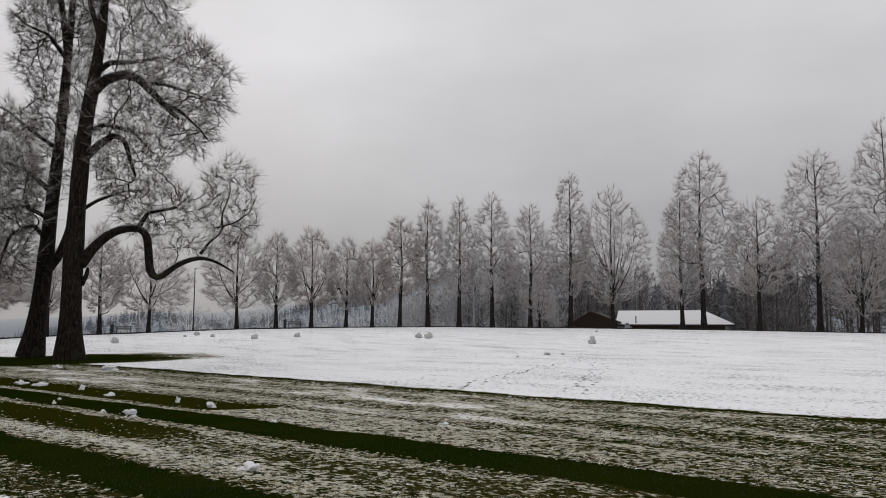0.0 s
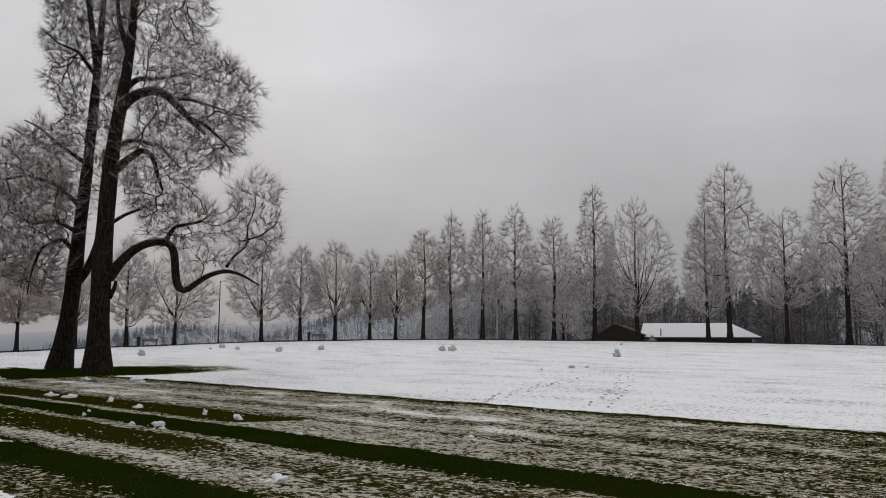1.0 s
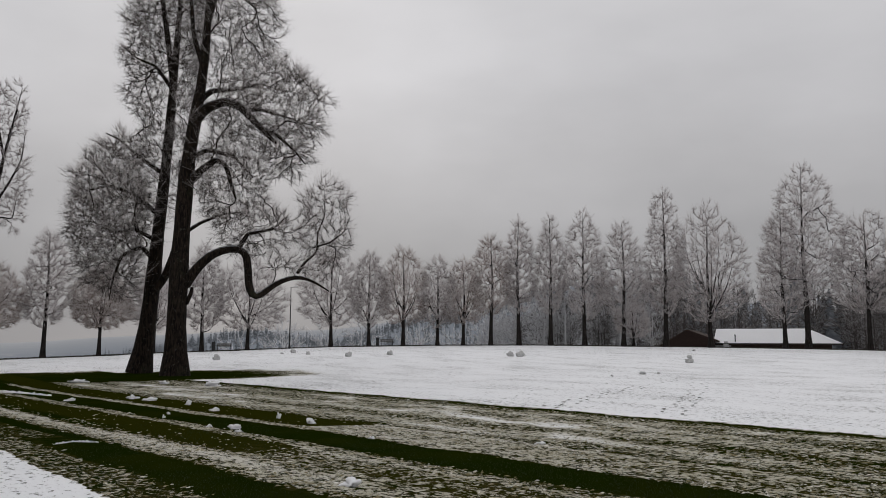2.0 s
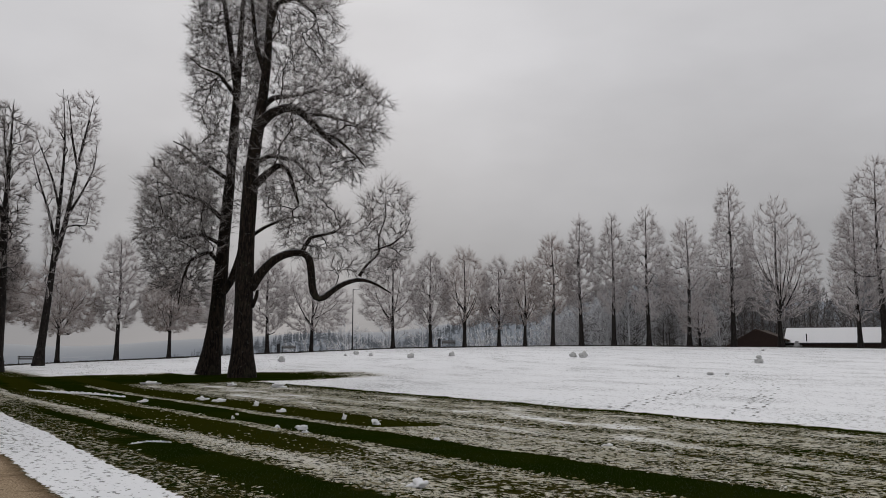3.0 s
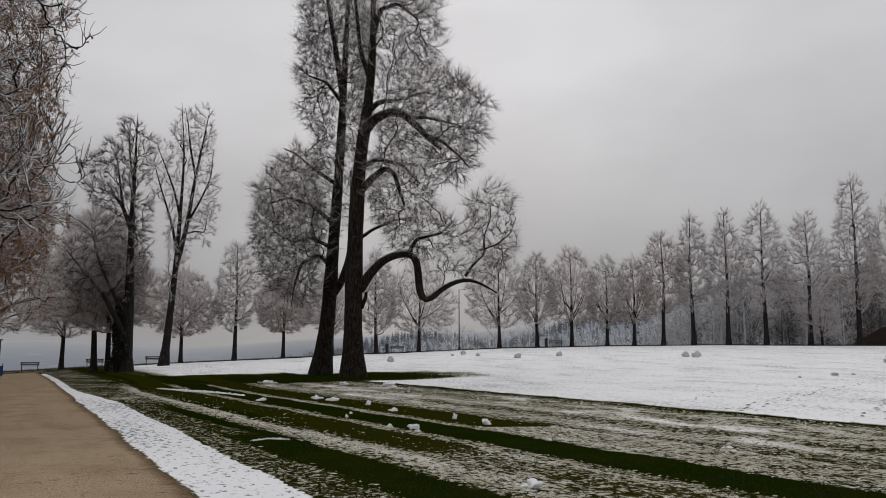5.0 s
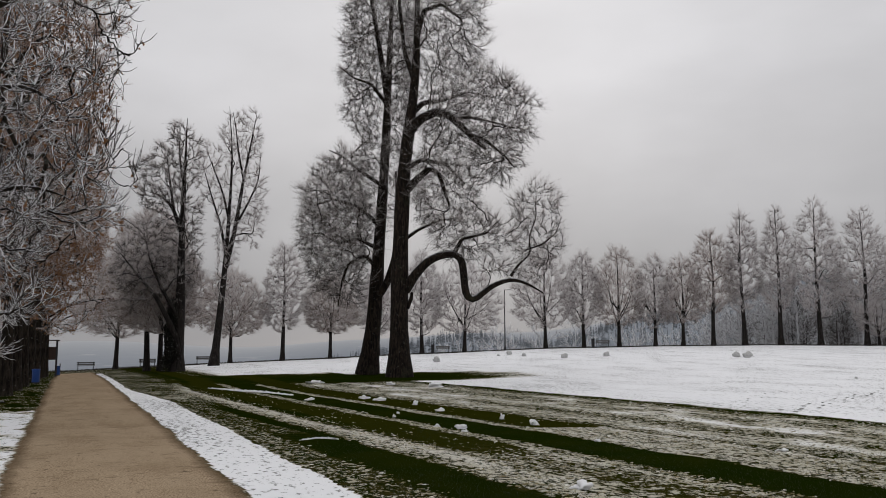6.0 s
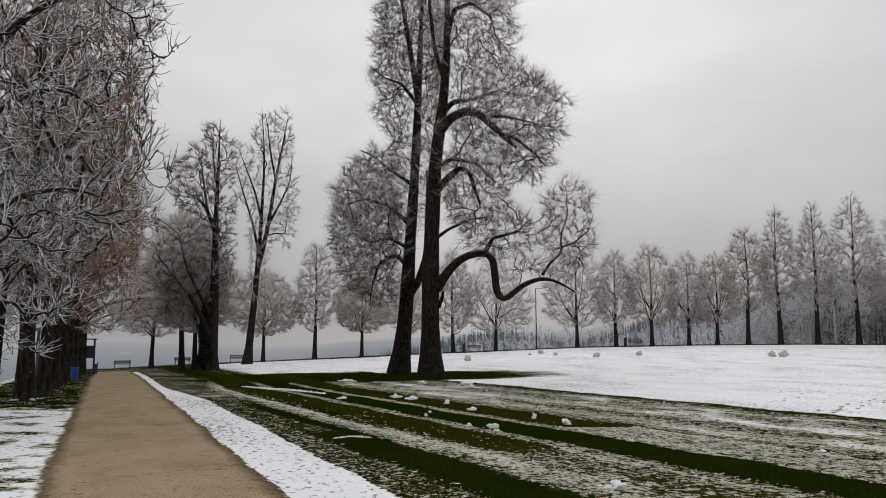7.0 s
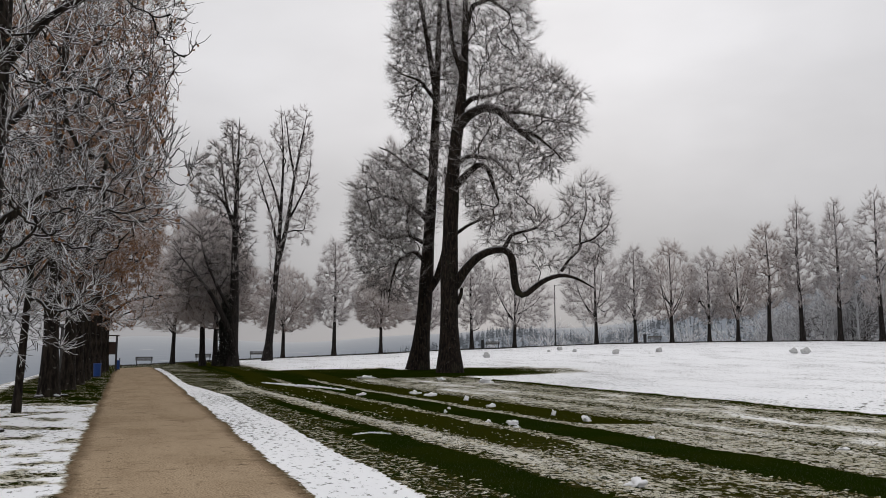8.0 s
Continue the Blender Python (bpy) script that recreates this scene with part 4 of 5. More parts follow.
# ---- the avenue on the other side of the path ----
def avenue_tree(s, q, H, hw, seed, fine, twigs, leaves, mat, base=3.0, r0=0.29, label="", group="avenue trees beside the path", thick=0.0095, name="avenue_linden_tree", side=0.0, bent=False, droop=1.0):
    rng = np.random.default_rng(seed)
    x, y = place(s, q)
    tree = tree_root(name, (x, y, float(ground_height(x, y)) - 0.04), label, "tree", group)
    tree.rotation_euler = (0, 0, -PATH_TURN)
    lean = rng.normal(size=2) * 0.07
    trunk = [(0, 0, 0, r0), (lean[0], lean[1], base, r0 * 0.9), (lean[0] * 1.5, lean[1], H * 0.55, r0 * 0.55), (0, 0, H * 0.95, 0.03)]
    P, R = bole(trunk, 1.45, 18)
    g = Grown()
    g.add(tubes(P, R * (1 + 0.05 * rng.normal(size=R.shape)), 14))
    under("trunk", g.mesh("trunk", BARK_ROW), tree)
    arms = []
    for j in range(11 if H > 9 else 7):
        a = 2.4 * j + rng.uniform(-0.4, 0.4)
        b = base * 1.02 + (H * 0.62 - base) * j / 11
        reach, up = hw * rng.uniform(0.75, 1.0), rng.uniform(0.25, 0.75) * hw
        arm = [(lean[0], lean[1], b, r0 * 0.38), (math.cos(a) * reach * 0.4, math.sin(a) * reach * 0.4, b + up * 0.75, r0 * 0.27),
               (math.cos(a) * reach * 0.75, math.sin(a) * reach * 0.75, b + up, r0 * 0.15), (math.cos(a) * reach, math.sin(a) * reach, b + up * rng.uniform(0.6, 1.1), 0.012)]
        line = curve_line(arm, 12)
        g = Grown()
        g.add(tubes(line[None, :, :3], line[None, :, 3], 7))
        under("limb", g.mesh("limb", BARK_ROW), tree)
        arms.append((line[None, :, :3], line[None, :, 3]))
    for j in range(5 if s < 36 and r0 > 0.2 else 0):
        a, w = 1.25 * j + rng.uniform(-0.4, 0.4), rng.uniform(0.12, 0.22)
        root = under("root", lump_mesh("root", seed * 7 + j, 0.7, BARK_ROW, 0.5, 2), tree)
        root.location = (math.cos(a) * (r0 + 0.16), math.sin(a) * (r0 + 0.16), 0.05)
        root.scale, root.rotation_euler = (w * 1.5, w * 0.7, w * 0.8), (0, 0, a)
    hull = blobs([(side, 0, H * 0.60, hw, hw, H * 0.42), (side, 0, base + 1.5, hw * 1.05, hw * 1.05, min(2.0, H * 0.22))], 0.2)
    crown(rng, tree, stack(arms + [(P[:, 6:], R[:, 6:])]), hull, mat, BARK_ROW, int(1300 * fine), (int(twigs * (0.9 if bent else 1.7)), 0.15, 0.42 if bent else 0.6, thick * 0.9), thick, leaves, bent, 5 if bent else 3,
          t0=0.12, N=6 if bent else 4, turn=1.2, sag=0.3 * droop, lift=0.3 + 0.4 * droop, wob=0.02, most=0.07, inner=0.5, shell=0.7, boughs=int(150 * fine), bow=(0.75 * droop, 0.3 + 0.8 * droop), fan=0.12, curl=0.3 + 0.4 * droop, rise_=0.1 - 0.35 * droop)
    return tree


avenue_tree(17.3, -2.9, 16.5, 3.4, 201, 2.2, 14000, 900, RIME_THICK, 3.6, 0.27, "large avenue linden with snow-lined drooping branches over the path", side=0.3, bent=True, thick=0.0105)
avenue_tree(21.7, -2.56, 6.6, 2.0, 202, 0.45, 3500, 0, RIME_THICK, 2.9, 0.085, "young tree with a thin mossy trunk and thickly snowed twigs", name="young_linden_tree", thick=0.0135, bent=True, droop=0.15)
avenue_tree(27.8, -2.36, 16.5, 3.3, 203, 1.0, 8000, 4500, RIME_BROWN, 4.0, 0.23, "stout avenue linden with a lichen-spotted trunk and brownish rimed twigs")
avenue_tree(31.6, -2.1, 16.0, 3.1, 204, 0.8, 6000, 6500, RIME_BROWN, 4.2, 0.2, "avenue linden with a dark trunk and rust-brown withered leaves")
for j, s in enumerate((35.4, 39.2, 43.2, 47.4, 52.0, 57.0)):
    avenue_tree(s, -1.95 + 0.1 * j, 15.5 - 0.3 * j, 2.8 if j < 3 else 3.5, 210 + j, 0.38, 3300, 4200 - 500 * j, RIME_BROWN if j < 3 else RIME_TAN, 4.0 if j < 3 else 2.9, 0.19, "avenue linden with a dark trunk, brownish twigs and light rime")


# ---- woods behind the field and across the valley ----
def copies(V, F, spots):
    """One mesh of many turned and scaled copies: spots are (x, y, z, turn, scale)."""
    S = np.array(spots)
    c, s = np.cos(S[:, 3])[:, None], np.sin(S[:, 3])[:, None]
    X = (V[None, :, 0] * c - V[None, :, 1] * s) * S[:, 4:5] + S[:, 0:1]
    Y = (V[None, :, 0] * s + V[None, :, 1] * c) * S[:, 4:5] + S[:, 1:2]
    Z = V[None, :, 2] * S[:, 4:5] + S[:, 2:3]
    return np.stack([X, Y, Z], -1).reshape(-1, 3), (F[None] + (np.arange(len(S)) * len(V))[:, None, None]).reshape(-1, F.shape[1])


def bare_tree(seed, H=11.0, hw=3.2):
    rng = np.random.default_rng(seed)
    P = curve_line([(0, 0, -0.5, 0.16), (0.1, 0, H * 0.4, 0.11), (0.2, 0.1, H * 0.9, 0.02)], 8)
    hull = blobs([(0, 0, H * 0.56, hw, hw, H * 0.45)], 0.35)
    A, B = P[None, :, :3], P[None, :, 3]
    g = [tubes(A, B, 5)]
    A, B = grow(rng, (A, B), goals_in(rng, hull, 100), hull.away, t0=0.15, N=4, lift=0.4, fine=0.02, most=0.08)
    g.append(tubes(A, B, 3))
    A, B = spawn(rng, A, B, 440, Hull(lambda p: np.ones(len(p), bool), hull.away), t0=0.05, length=(0.5, 1.3), angle=(20, 60), up=0.25, curve=0.2, N=3, least=0.014, out=0.3)
    v2, f2 = spikes(A[:, 0], A[:, 2], np.full(len(A), 0.04))
    V, F, n0 = [], [], 0
    for v, f in g:
        V.append(v)
        F.append(np.concatenate([f[:, [0, 1, 2]], f[:, [0, 2, 3]]]) + n0)
        n0 += len(v)
    return np.concatenate(V + [v2]), np.concatenate(F + [f2 + n0])


def fir(seed, boughs, H=16.0):
    rng = np.random.default_rng(seed)
    h = H * (0.08 + 0.9 * np.sort(rng.random(boughs)) ** 0.9)
    a = rng.random(boughs) * 6.283
    L = (H - h) * 0.2 * rng.uniform(0.7, 1.15, boughs) + 0.35
    P0 = np.stack([np.zeros(boughs), np.zeros(boughs), h], 1)
    P1 = np.stack([np.cos(a) * L, np.sin(a) * L, h - L * 0.45], 1)
    V, F = spikes(P0, P1, 0.22 + L * 0.3)
    v, f = spikes(np.array([[0, 0, -0.5]]), np.array([[0, 0, H * 1.03]]), np.array([0.25]))
    return np.concatenate([V, v]), np.concatenate([F, f + len(V)])


def scatter(name, bases, spots, mat, label):
    g = Grown()
    for j, (V, F) in enumerate(bases):
        mine = spots[j::len(bases)]
        if mine:
            g.add(copies(V, F, mine))
    return tagged(new(name, g.mesh(name, mat)), label, "woods", kind="stuff")


rng = np.random.default_rng(77)
spots = []
for _ in range(112):
    az, r = rng.uniform(6, 37), rng.uniform(106, 165)
    x, y = r * math.sin(radians(az)), r * math.cos(radians(az))
    if 9 < az < 20 and r < 126:
        continue
    spots.append((x, y, float(ground_height(x, y)), rng.uniform(0, 6.28), rng.uniform(0.75, 1.15) * (1 + 0.22 * (az > 20)) * (1 + (r - 106) / 220)))
for _ in range(46):
    az, r = rng.uniform(-3, 37), rng.uniform(97.5, 106)
    if 7.5 < az < 20:
        continue
    x, y = r * math.sin(radians(az)), r * math.cos(radians(az))
    spots.append((x, y, float(ground_height(x, y)), rng.uniform(0, 6.28), rng.uniform(0.4, 0.85)))
scatter("bare_woods", [bare_tree(304), bare_tree(305, 12, 2.8), bare_tree(306, 11, 3.4)], spots, BARE_WOODS, "dense dark bare woodland with light rime behind the field")
spots = []
for _ in range(40):
    az, r = rng.uniform(-4, 8.2), rng.uniform(97, 112)
    x, y = r * math.sin(radians(az)), r * math.cos(radians(az))
    spots.append((x, y, float(ground_height(x, y)), rng.uniform(0, 6.28), rng.uniform(0.45, 0.8)))
for _ in range(54):
    az, r = rng.uniform(-25, 9), rng.uniform(120, 230)
    x, y = r * math.sin(radians(az)), r * math.cos(radians(az))
    spots.append((x, y, float(ground_height(x, y)), rng.uniform(0, 6.28), rng.uniform(0.9, 1.5)))
scatter("frosted_woods", [bare_tree(301), bare_tree(302, 12, 2.6), bare_tree(303, 10, 3.6)], spots, WOODS, "dense grey rimed woodland behind the field")
spots = []
for _ in range(60):
    az, r = rng.uniform(7, 24), rng.uniform(140, 210)
    x, y = r * math.sin(radians(az)), r * math.cos(radians(az))
    spots.append((x, y, float(ground_height(x, y)), rng.uniform(0, 6.28), rng.uniform(0.7, 1.05)))
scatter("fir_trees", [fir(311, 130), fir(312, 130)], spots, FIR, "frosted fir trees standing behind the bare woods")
spots = []
for _ in range(2500):
    az, r = rng.uniform(-32, 12), 1350 - 750 * rng.random() ** 1.5
    x, y = r * math.sin(radians(az)), r * math.cos(radians(az))
    if rng.random() > smooth(az, -36, -18):
        continue
    spots.append((x, y, float(ground_height(x, y)), rng.uniform(0, 6.28), rng.uniform(0.6, 1.25)))
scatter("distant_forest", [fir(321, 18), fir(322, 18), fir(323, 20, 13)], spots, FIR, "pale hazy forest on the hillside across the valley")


# ---- the low building behind the rim ----
def shed():
    az0, r = 14.2, 108.0
    x, y = r * math.sin(radians(az0)), r * math.cos(radians(az0))
    root = tagged(new("park_building"), "low brown building with a snow-covered hipped roof behind the field", "building")
    root.location = (x, y, -0.6)
    root.rotation_euler = (0, 0, radians(-az0 - 4))
    L, D = 20.5, 8.0

    def slab(verts, faces, t):
        bm = bmesh.new()
        vs = [bm.verts.new(v) for v in verts]
        for f in faces:
            bm.faces.new([vs[i] for i in f])
        bmesh.ops.recalc_face_normals(bm, faces=bm.faces)
        if t:
            bmesh.ops.solidify(bm, geom=bm.faces[:], thickness=t)
        return bm
    e, h = 2.75, 4.55
    x0, x1, y0, y1 = -L / 2, L / 2, -D / 2, D / 2
    part("wall", box_bm(L - 6.9, D - 1.4, 2.9, (2.3, 0.2, 1.3), 0.02), BROWN_WALL, root, "dark brown boarded wall")
    part("plinth", box_bm(5.4, 0.25, 1.5, (-4.6, -D / 2 + 0.45, 1.75), 0.02), PALE_WALL, root, "grey plastered wall piece")
    a = -3.9
    roof = part("roof", slab([(a, y0, e), (x1, y0, e), (x1, y1, e), (a, y1, e), (a, 0, h), (x1 - 3.6, 0, h)],
                      [(0, 1, 5, 4), (2, 3, 4, 5), (1, 2, 5), (0, 4, 3), (0, 3, 2, 1)], 0), SNOW, root, "smooth snow on the roof")
    part("eave", box_bm(x1 - a + 0.1, D + 0.1, 0.14, ((x1 + a) / 2, 0, e - 0.09), 0.02), BROWN_WALL, root)
    gx0, gx1, gm = x0 - 0.1, -3.7, x0 + 3.4
    part("gable", slab([(gx0 + 0.7, y0 - 1.0, 1.2), (gx1, y0 - 1.0, 1.2), (gx1, y0 - 1.0, 3.2), (gm + 0.3, y0 - 1.0, 4.2), (gm - 0.3, y0 - 1.0, 4.15), (gx0 + 0.7, y0 - 1.0, 2.5),
                        (gx0 + 0.7, y1, 1.2), (gx1, y1, 1.2), (gx1, y1, 3.2), (gm + 0.3, y1, 4.2), (gm - 0.3, y1, 4.15), (gx0 + 0.7, y1, 2.5)],
                       [(0, 1, 2, 3, 4, 5), (6, 7, 8, 9, 10, 11), (0, 1, 7, 6), (1, 2, 8, 7), (2, 3, 9, 8), (3, 4, 10, 9), (4, 5, 11, 10), (5, 0, 6, 11)], 0), GABLE_WALL, root, "reddish brown gable end")
    verge = [(gx0 - 0.4, y0 - 1.3, 2.0), (gm, y0 - 1.3, 4.32), (gx1 + 0.5, y0 - 1.3, 2.95)]
    for a_, b_ in zip(verge, verge[1:]):
        w = math.hypot(b_[0] - a_[0], b_[2] - a_[2])
        board = part("roof_board", box_bm(w, D + 1.6, 0.16, (0, 0, 0), 0.02), BROWN_WALL, root, "dark roof edge above the gable")
        board.location, board.rotation_euler = ((a_[0] + b_[0]) / 2, 0.15, (a_[2] + b_[2]) / 2), (0, -math.atan2(b_[2] - a_[2], b_[0] - a_[0]), 0)
    part("gutter", box_bm(x1 - a, 0.14, 0.12, ((x1 + a) / 2, y0 - 0.1, e - 0.06), 0.03), IRON, roof)
    for z, w in ((2.4, 0.55), (2.95, 0.4)):
        part("chimney" if z < 2.7 else "chimney_cap", box_bm(w, w, 0.75 if z < 2.7 else 0.2, (-2.4, y0 - 0.35, z - 0.1), 0.02), PALE_WALL, roof, "pale chimney")
    part("vent_pipe", box_bm(0.12, 0.12, 1.0, (-1.4, y0 + 0.4, 3.3), 0.02), IRON, roof)


shed()


# ---- benches, bins, posts ----
def bench(at, turn, label, width=1.45):
    root = tagged(new("park_bench"), label, "bench", "park benches")
    root.location, root.rotation_euler = at, (0, 0, radians(turn))
    for j in range(3):
        part("seat_slat", box_bm(width, 0.11, 0.04, (0, -0.13 + 0.13 * j, 0.45), 0.008), BENCH_WOOD, root)
    for j in range(2):
        part("back_slat", box_bm(width, 0.035, 0.12, (0, 0.25 + 0.02 * j, 0.56 + 0.15 * j), 0.008), BENCH_WOOD, root)
    for sx in (-0.42, 0.42):
        part("leg", box_bm(0.06, 0.42, 0.05, (sx * width, 0.02, 0.405), 0.01), IRON, root)
        part("leg", box_bm(0.06, 0.06, 0.46, (sx * width, -0.15, 0.2), 0.01), IRON, root)
        part("leg", box_bm(0.06, 0.06, 0.8, (sx * width, 0.24, 0.36), 0.01), IRON, root)
    return root


for az, r, turn, text in ((-44.84, 78.0, 44, "grey slatted park bench at the end of the path"), (-41.13, 78.6, 41, "grey slatted park bench near the trees"),
                          (-37.58, 80.5, 37, "grey slatted park bench beside a tall trunk"), (-21.35, 85.4, 21, "dark bench in front of the distant valley"), (-10.3, 89.2, 10, "dark bench between two lindens")):
    bench(polar(az, r), turn + 180 if az > -30 else turn, text)


def round_bm(radius, depth, seg, at, top=None):
    bm = bmesh.new()
    bmesh.ops.create_cone(bm, cap_ends=True, segments=seg, radius1=radius, radius2=top if top is not None else radius, depth=depth)
    bmesh.ops.translate(bm, vec=(at[0], at[1], at[2] + depth / 2), verts=bm.verts)
    return bm


def bin_thing(at, mat, label, h=0.56):
    root = tagged(new("litter_bin"), label, "litter bin", "litter bins")
    root.location = at
    drum = part("drum", round_bm(0.16, h, 20, (0, 0, 0.06), 0.172), mat, root, smooth_shade=False)
    part("rim", round_bm(0.184, 0.04, 20, (0, 0, 0.06 + h), 0.178), mat, drum)
    part("foot", round_bm(0.1, 0.07, 14, (0, 0, 0)), IRON, root)
    part("post", round_bm(0.03, h + 0.25, 10, (0, 0.2, 0)), IRON, root)
    return root


for s, q, mat, text in ((42.3, -1.46, BLUE, "blue round litter bin at the path's edge"), (62.0, -0.75, BLUE, "blue litter bin far down the path")):
    x, y = place(s, q)
    bin_thing((x, y, float(ground_height(x, y))), mat, text)
for az in (-22.05, -10.95):
    bin_thing(polar(az, 86.0 if az < -15 else 89.4), IRON, "dark litter bin beside a bench", 0.85)


def sign_post():
    x, y = place(36.0, -2.62)
    root = tagged(new("wooden_cross_post"), "grey timber post with a crossbar behind the avenue", "post")
    root.location, root.rotation_euler = (x, y, float(ground_height(x, y)) - 0.05), (0, 0, -PATH_TURN)
    part("post", box_bm(0.11, 0.11, 2.35, (0, 0, 1.17), 0.01), GREY_POST, root)
    part("crossbar", box_bm(0.85, 0.09, 0.1, (0.16, -0.1, 1.78), 0.01), GREY_POST, root)
    part("cap", box_bm(0.3, 0.13, 0.06, (-0.06, 0, 2.38), 0.01), GREY_POST, root)


sign_post()


def notice_board():
    x, y = place(57.0, -1.25)
    root = tagged(new("notice_board"), "dark timber notice board with a small roof by the path", "notice board")
    root.location, root.rotation_euler = (x, y, float(ground_height(x, y))), (0, 0, -PATH_TURN)
    for sx in (-0.45, 0.45):
        part("post", box_bm(0.12, 0.12, 2.3, (sx, 0, 1.1), 0.01), IRON, root)
    part("board", box_bm(0.78, 0.05, 0.8, (0, 0, 1.45), 0.01), BROWN_WALL, root)
    part("roof", box_bm(1.2, 0.4, 0.07, (0, 0, 2.26), 0.01), BROWN_WALL, root)


notice_board()


def street_lamp():
    root = tagged(new("street_lamp"), "thin grey lamp post at the far edge of the field", "street lamp")
    root.location = polar(-17.0, 88.0)
    part("pole", round_bm(0.07, 6.6, 12, (0, 0, -0.1), 0.045), IRON, root)
    arm = part("arm", box_bm(0.5, 0.05, 0.05, (0.2, 0, 6.5), 0.01), IRON, root)
    part("lamp_head", box_bm(0.5, 0.2, 0.1, (0.55, 0, 6.53), 0.03), LAMP_GLASS, arm)
    part("base", round_bm(0.13, 0.5, 12, (0, 0, -0.1), 0.1), IRON, root)


street_lamp()


# ---- snowballs and lumps ----
def snowball(az, r, size, seed, label, squash=0.9, lift=0.0):
    at = polar(az, r)
    ob = tagged(new("snowball", lump_mesh("snowball", seed, squash, OLD_SNOW, 0.55)), label, "snowball", "snowballs on the field")
    ob.location = at + Vector((0, 0, size * squash * 0.5 + lift))
    ob.scale = (size, size, size)
    ob.rotation_euler = (0, 0, seed * 1.3)
    return ob


for j, (az, r, d, text) in enumerate(((-21.85, 64, .56, "rolled snowball with grass stuck in it"), (-16.75, 74, .5, "distant snowball rolled on the field"), (-15.75, 70, .38, "small snowball rolled on the field"), (-12.95, 66, .52, "rolled snowball lying on the snow field"),
                                      (-10.1, 68, .5, "rolled snowball lying on the snow field"), (-1.68, 66, .56, "big rolled snowball beside another"), (-1.02, 65.5, .62, "big broken snowball beside another"),
                                      (7.25, 47.6, .34, "pointed snow lump on the field"), (8.3, 48.2, .2, "small pile of snow crumbs"), (-17.5, 72, .3, "flat lump of snow on the field"), (5.2, 45, .16, "small crumb of trodden snow"), (10.65, 80, .3, "small snow lump near the rim"))):
    snowball(az, r, d / 2 * 0.95, 400 + j, text, 0.95 if d > 0.35 else 0.7)
stacked = snowball(10.34, 61.0, 0.27, 431, "two rolled snowballs stacked on each other", 0.85)
cap = under("upper_ball", lump_mesh("upper_ball", 432, 0.9, OLD_SNOW, 0.25), stacked)
cap.location, cap.scale = (0.05, 0, 1.15), (0.66, 0.66, 0.62)

for j, (s, q, w, h) in enumerate(((16.45, 8.74, .1, .12), (15.03, 8.72, .19, .1), (14.86, 6.95, .17, .09), (15.45, 6.7, .12, .06), (18.04, 6.76, .08, .06), (21.49, 8.72, .15, .12), (24.93, 8.42, .36, .09), (36.38, 10.09, .55, .14),
                                  (8.07, 5.16, .2, .09), (24.75, 6.61, .26, .09), (19.18, 8.46, .22, .07), (30.91, 13.56, .8, .16), (23.8, 8.5, .3, .09), (11.9, 8.1, .1, .05), (33.5, 12.6, .4, .12), (18.9, 7.2, .07, .05), (14.3, 6.75, .13, .05), (9.6, 9.9, .16, .05))):
    x, y = place(s, q)
    ob = tagged(new("snow_lump", lump_mesh("snow_lump", 500 + j, 0.85, SNOW, 1.1, 3)), "small upright lump of snow on the grass" if h >= w else "low crumbled heap of snow on the grass", "snow lump", "snow lumps on the lawn")
    ob.location, ob.scale, ob.rotation_euler = (x, y, h * 0.25), (w * 0.48, w * 0.38, h * 0.75), (0, 0, j * 1.9)


def snow_ridge(points, width, height, seed, label):
    """A raked line of snow on the lawn."""
    line = curve_line([(*place(s, q), 0.0, 1.0) for s, q in points], 60)
    rng = np.random.default_rng(seed)
    rad = width * (0.55 + 0.45 * rng.random(60)) * np.sin(np.linspace(0.08, 3.06, 60)) ** 0.5
    V, F = tubes(line[None, :, :3], rad[None], 9)
    V[:, 2] *= height / width
    V += rng.normal(size=V.shape) * 0.014
    g = Grown()
    g.add((V, F))
    return tagged(new("snow_ridge", g.mesh("snow_ridge", SNOW)), label, "snow ridge")


snow_ridge([(34.0, 5.0), (31.5, 5.6), (29.5, 6.4), (27.6, 6.8)], 0.13, 0.07, 1, "curved ridge of raked snow on the grass")
snow_ridge([(14.2, 3.55), (14.4, 3.9), (14.1, 4.2)], 0.05, 0.03, 2, "thin streak of snow across the mown strip")

# ---- footprints: trodden hollows where the grass shows ----
rng = np.random.default_rng(9)
g = Grown()


def tread_marks(a, b, count, spread, size):
    a, b = np.array(place(*a)), np.array(place(*b))
    way = (b - a) / np.linalg.norm(b - a)
    side = np.array([way[1], -way[0]])
    for j in range(count):
        t = (j + rng.uniform(-0.3, 0.3)) / count
        c = a + (b - a) * t + side * ((-1) ** j * spread + rng.normal() * spread * 0.5)
        k = 8
        ang = np.arange(k) * 2 * math.pi / k
        L, W = size * rng.uniform(0.8, 1.3), size * rng.uniform(0.35, 0.55)
        e = c + np.outer(np.cos(ang) * L, way) + np.outer(np.sin(ang) * W, side)
        z = ground_height(e[:, 0], e[:, 1])
        rim_v = np.column_stack([e, z + 0.02])
        low = np.column_stack([c + (e - c) * 0.55, z + 0.012])
        V = np.concatenate([rim_v, low])
        i = np.arange(k)
        n_ = (i + 1) % k
        g.add((V, np.stack([i, n_, n_ + k, i + k], -1)))
        m = len(g.v) and g.n - k
        g.f.append((np.arange(k) + m)[None])


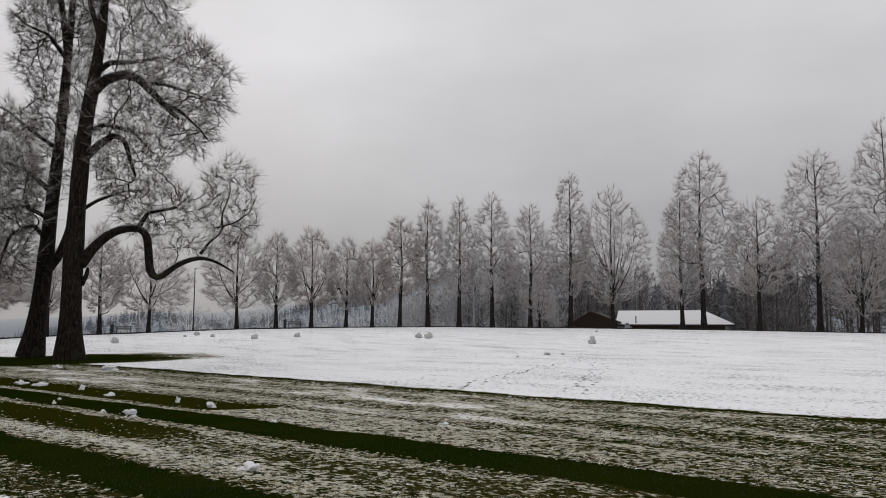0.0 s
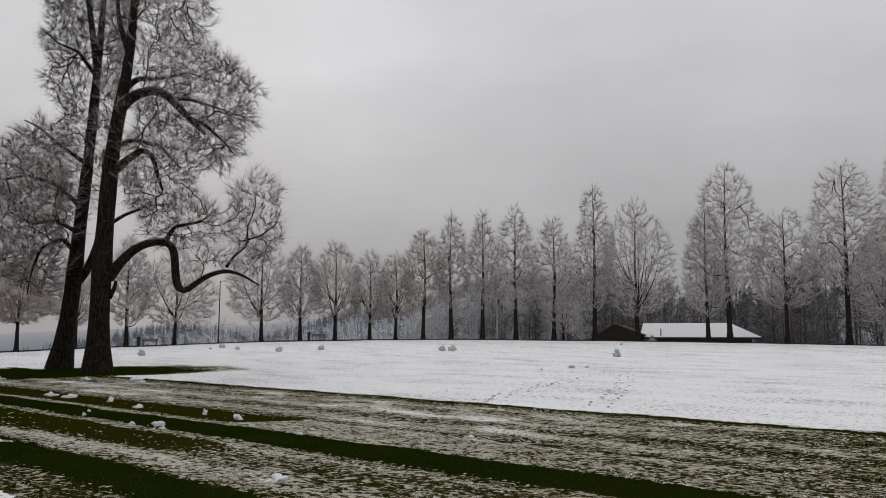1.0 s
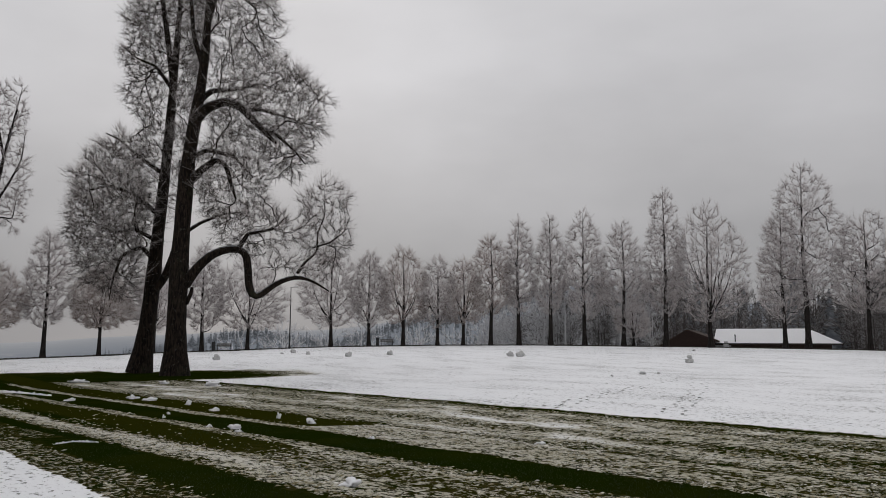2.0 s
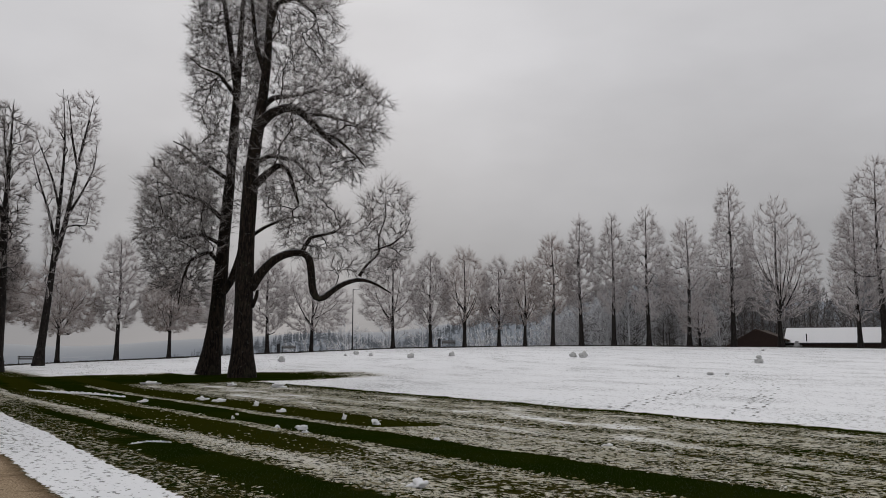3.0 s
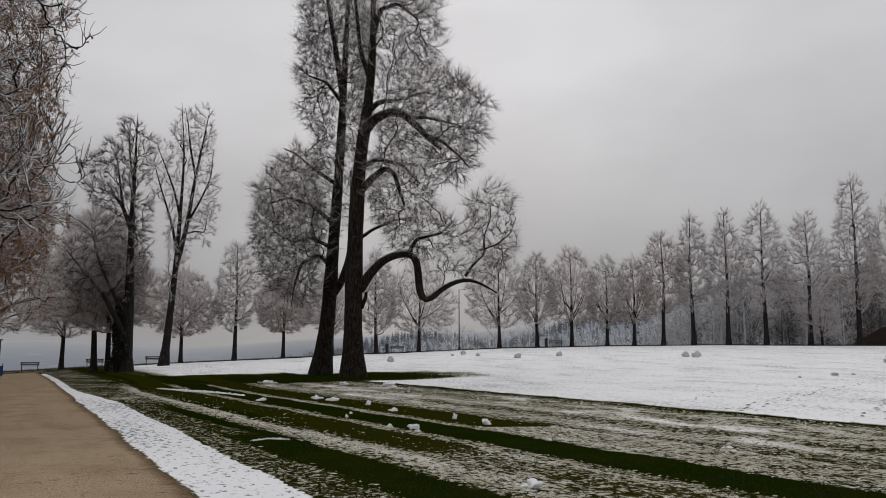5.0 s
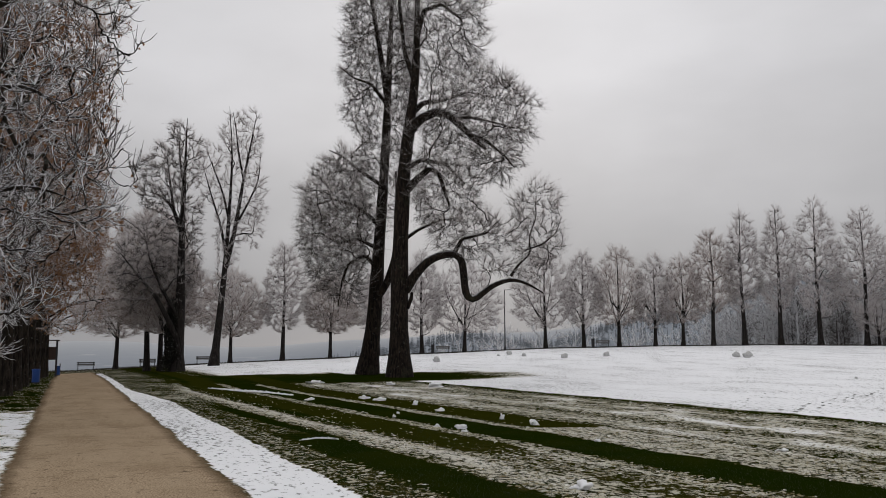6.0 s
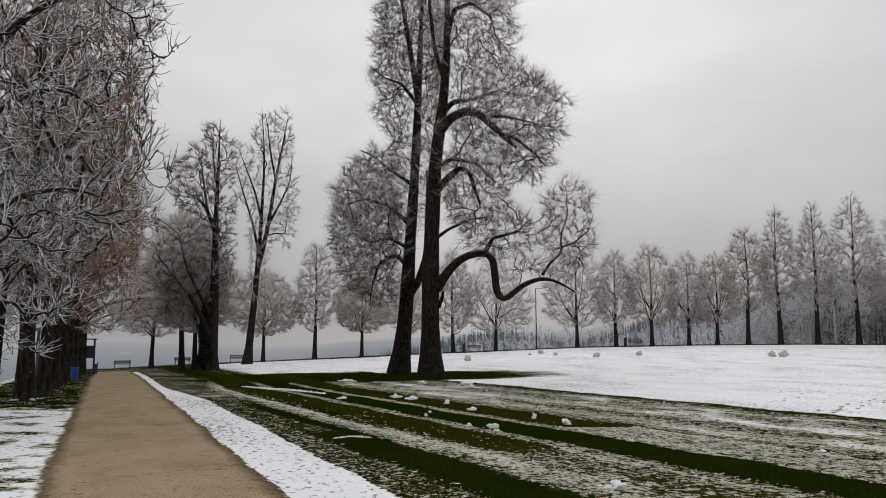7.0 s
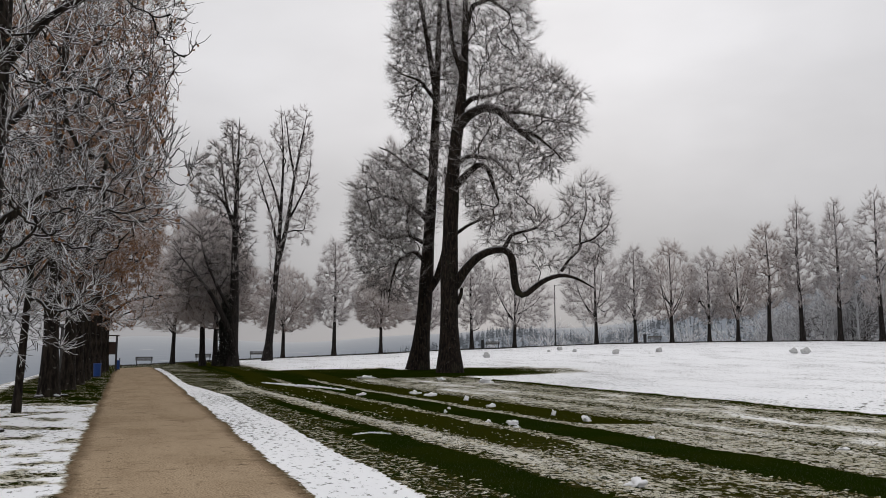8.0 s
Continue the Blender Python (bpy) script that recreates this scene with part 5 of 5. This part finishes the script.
tread_marks((15.1, 15.9), (20.9, 27.5), 28, 0.2, 0.12)
tread_marks((20.9, 27.5), (25.0, 36.5), 14, 0.22, 0.12)
tread_marks((12.0, 17.0), (16.9, 25.4), 20, 0.22, 0.12)
tread_marks((16.9, 25.4), (24.6, 37.5), 18, 0.22, 0.13)
tread_marks((19.0, 18.0), (24.5, 30.0), 16, 0.4, 0.08)
tagged(new("footprints", g.mesh("footprints", plain_material("trodden_snow", (0.08, 0.08, 0.06), (0.34, 0.34, 0.33), 7.0))), "trail of dark footprints trodden into the snow", "footprints", kind="stuff")


# ---- tufts, crumbs and blades near the path ----
def band_cover(s, q):
    """How much of the lawn the snow covers at s, q."""
    qq = q + 0.045 * (s - 15)
    c = np.interp(qq, [2.6, 3.35, 3.45, 4.2, 4.32, 4.9, 5.25, 5.4, 6.3, 6.42, 6.75, 6.85, 7.85, 7.95, 8.25, 8.4, 9.45, 9.6, 15.2, 15.4], [.32, .32, 0, 0, .5, .7, .5, .08, .1, .5, .5, 0, 0, .5, .5, .03, .03, .5, .5, 0])
    c = np.where((qq > 5.3) & (qq < 6.4) & (s < 11.5), 0.45, c)
    return np.where((qq > 8.3) & (qq < 9.6) & (s + 0.5 * qq < 18.7), 0.5, c)


rng = np.random.default_rng(12)
m = 150000
s, q = rng.uniform(1, 34, m), rng.uniform(2.85, 15.3, m)
d = np.hypot(s, q)
keep = (rng.random(m) < band_cover(s, q) * 0.75) & (rng.random(m) < 0.9 * np.clip(9.5 / d, 0, 1) ** 1.3) & (d > 5)
s, q = s[keep], q[keep]
c = np.stack([s, q], 1) @ np.stack([ALONG, ACROSS])
k, m = 7, len(s)
w = 0.007 + 0.02 * rng.random((m, 1)) ** 2
ang = np.arange(k) * 2 * math.pi / k + rng.random((m, 1)) * 6
rad = w * rng.uniform(0.45, 1.5, (m, k))
turn = rng.normal(size=(m, 1)) * 1.2 + math.pi / 4
ex, ey = np.cos(ang) * rad * 1.7, np.sin(ang) * rad * 0.8
ring = np.stack([c[:, :1] + ex * np.cos(turn) - ey * np.sin(turn), c[:, 1:] + ex * np.sin(turn) + ey * np.cos(turn), np.full((m, k), 0.003)], -1)
peak = np.concatenate([c + rng.normal(size=(m, 2)) * w * 0.3, 0.006 + w * rng.uniform(0.2, 0.5, (m, 1))], 1)[:, None]
V = np.concatenate([ring, peak], 1)
i = np.arange(k)
tri = np.stack([i, (i + 1) % k, np.full(k, k)], 1)
F = (np.arange(m)[:, None, None] * (k + 1) + tri[None]).reshape(-1, 3)
tagged(new("snow_crumbs", raw_mesh("snow_crumbs", V.reshape(-1, 3), [F], CRUMB)), "crumbs of old snow strewn over the mown grass", "snow", kind="stuff")

m = 80000
s, q = rng.uniform(1, 17, m), rng.uniform(2.8, 11, m)
d = np.hypot(s, q)
keep = (rng.random(m) > band_cover(s, q) * 0.8) & (rng.random(m) < np.clip(8.0 / d, 0, 1) ** 2) & (d > 5)
s, q = s[keep], q[keep]
c = np.concatenate([np.stack([s, q], 1) @ np.stack([ALONG, ACROSS]), np.zeros((len(s), 1))], 1)
tip = c + np.concatenate([rng.normal(size=(len(s), 2)) * 0.014, rng.uniform(0.012, 0.034, (len(s), 1))], 1)
V, F = spikes(c, tip, rng.uniform(0.002, 0.004, len(s)))
tagged(new("grass", raw_mesh("grass", V, [F], BLADE)), "short dark green grass of the mown strips", "grass", kind="stuff")


# ---- rough grass along the plateau's edge ----
m = 15000
az = rng.uniform(-47, 31, m)
r = rim(az) + rng.normal(size=m) * 0.35 - 0.2
c = np.stack([r * np.sin(np.radians(az)), r * np.cos(np.radians(az))], 1)
c = np.column_stack([c, ground_height(c[:, 0], c[:, 1]) - 0.03])
tip = c + np.concatenate([rng.normal(size=(m, 2)) * 0.12, rng.uniform(0.07, 0.2, (m, 1))], 1)
V, F = spikes(c, tip, rng.uniform(0.02, 0.06, m))
tagged(new("rough_grass", raw_mesh("rough_grass", V, [F], plain_material("dead_grass", (0.018, 0.016, 0.011), (0.06, 0.053, 0.036), 1.5, 0.95))), "dark uncut grass along the far edge of the field", "grass", kind="stuff")
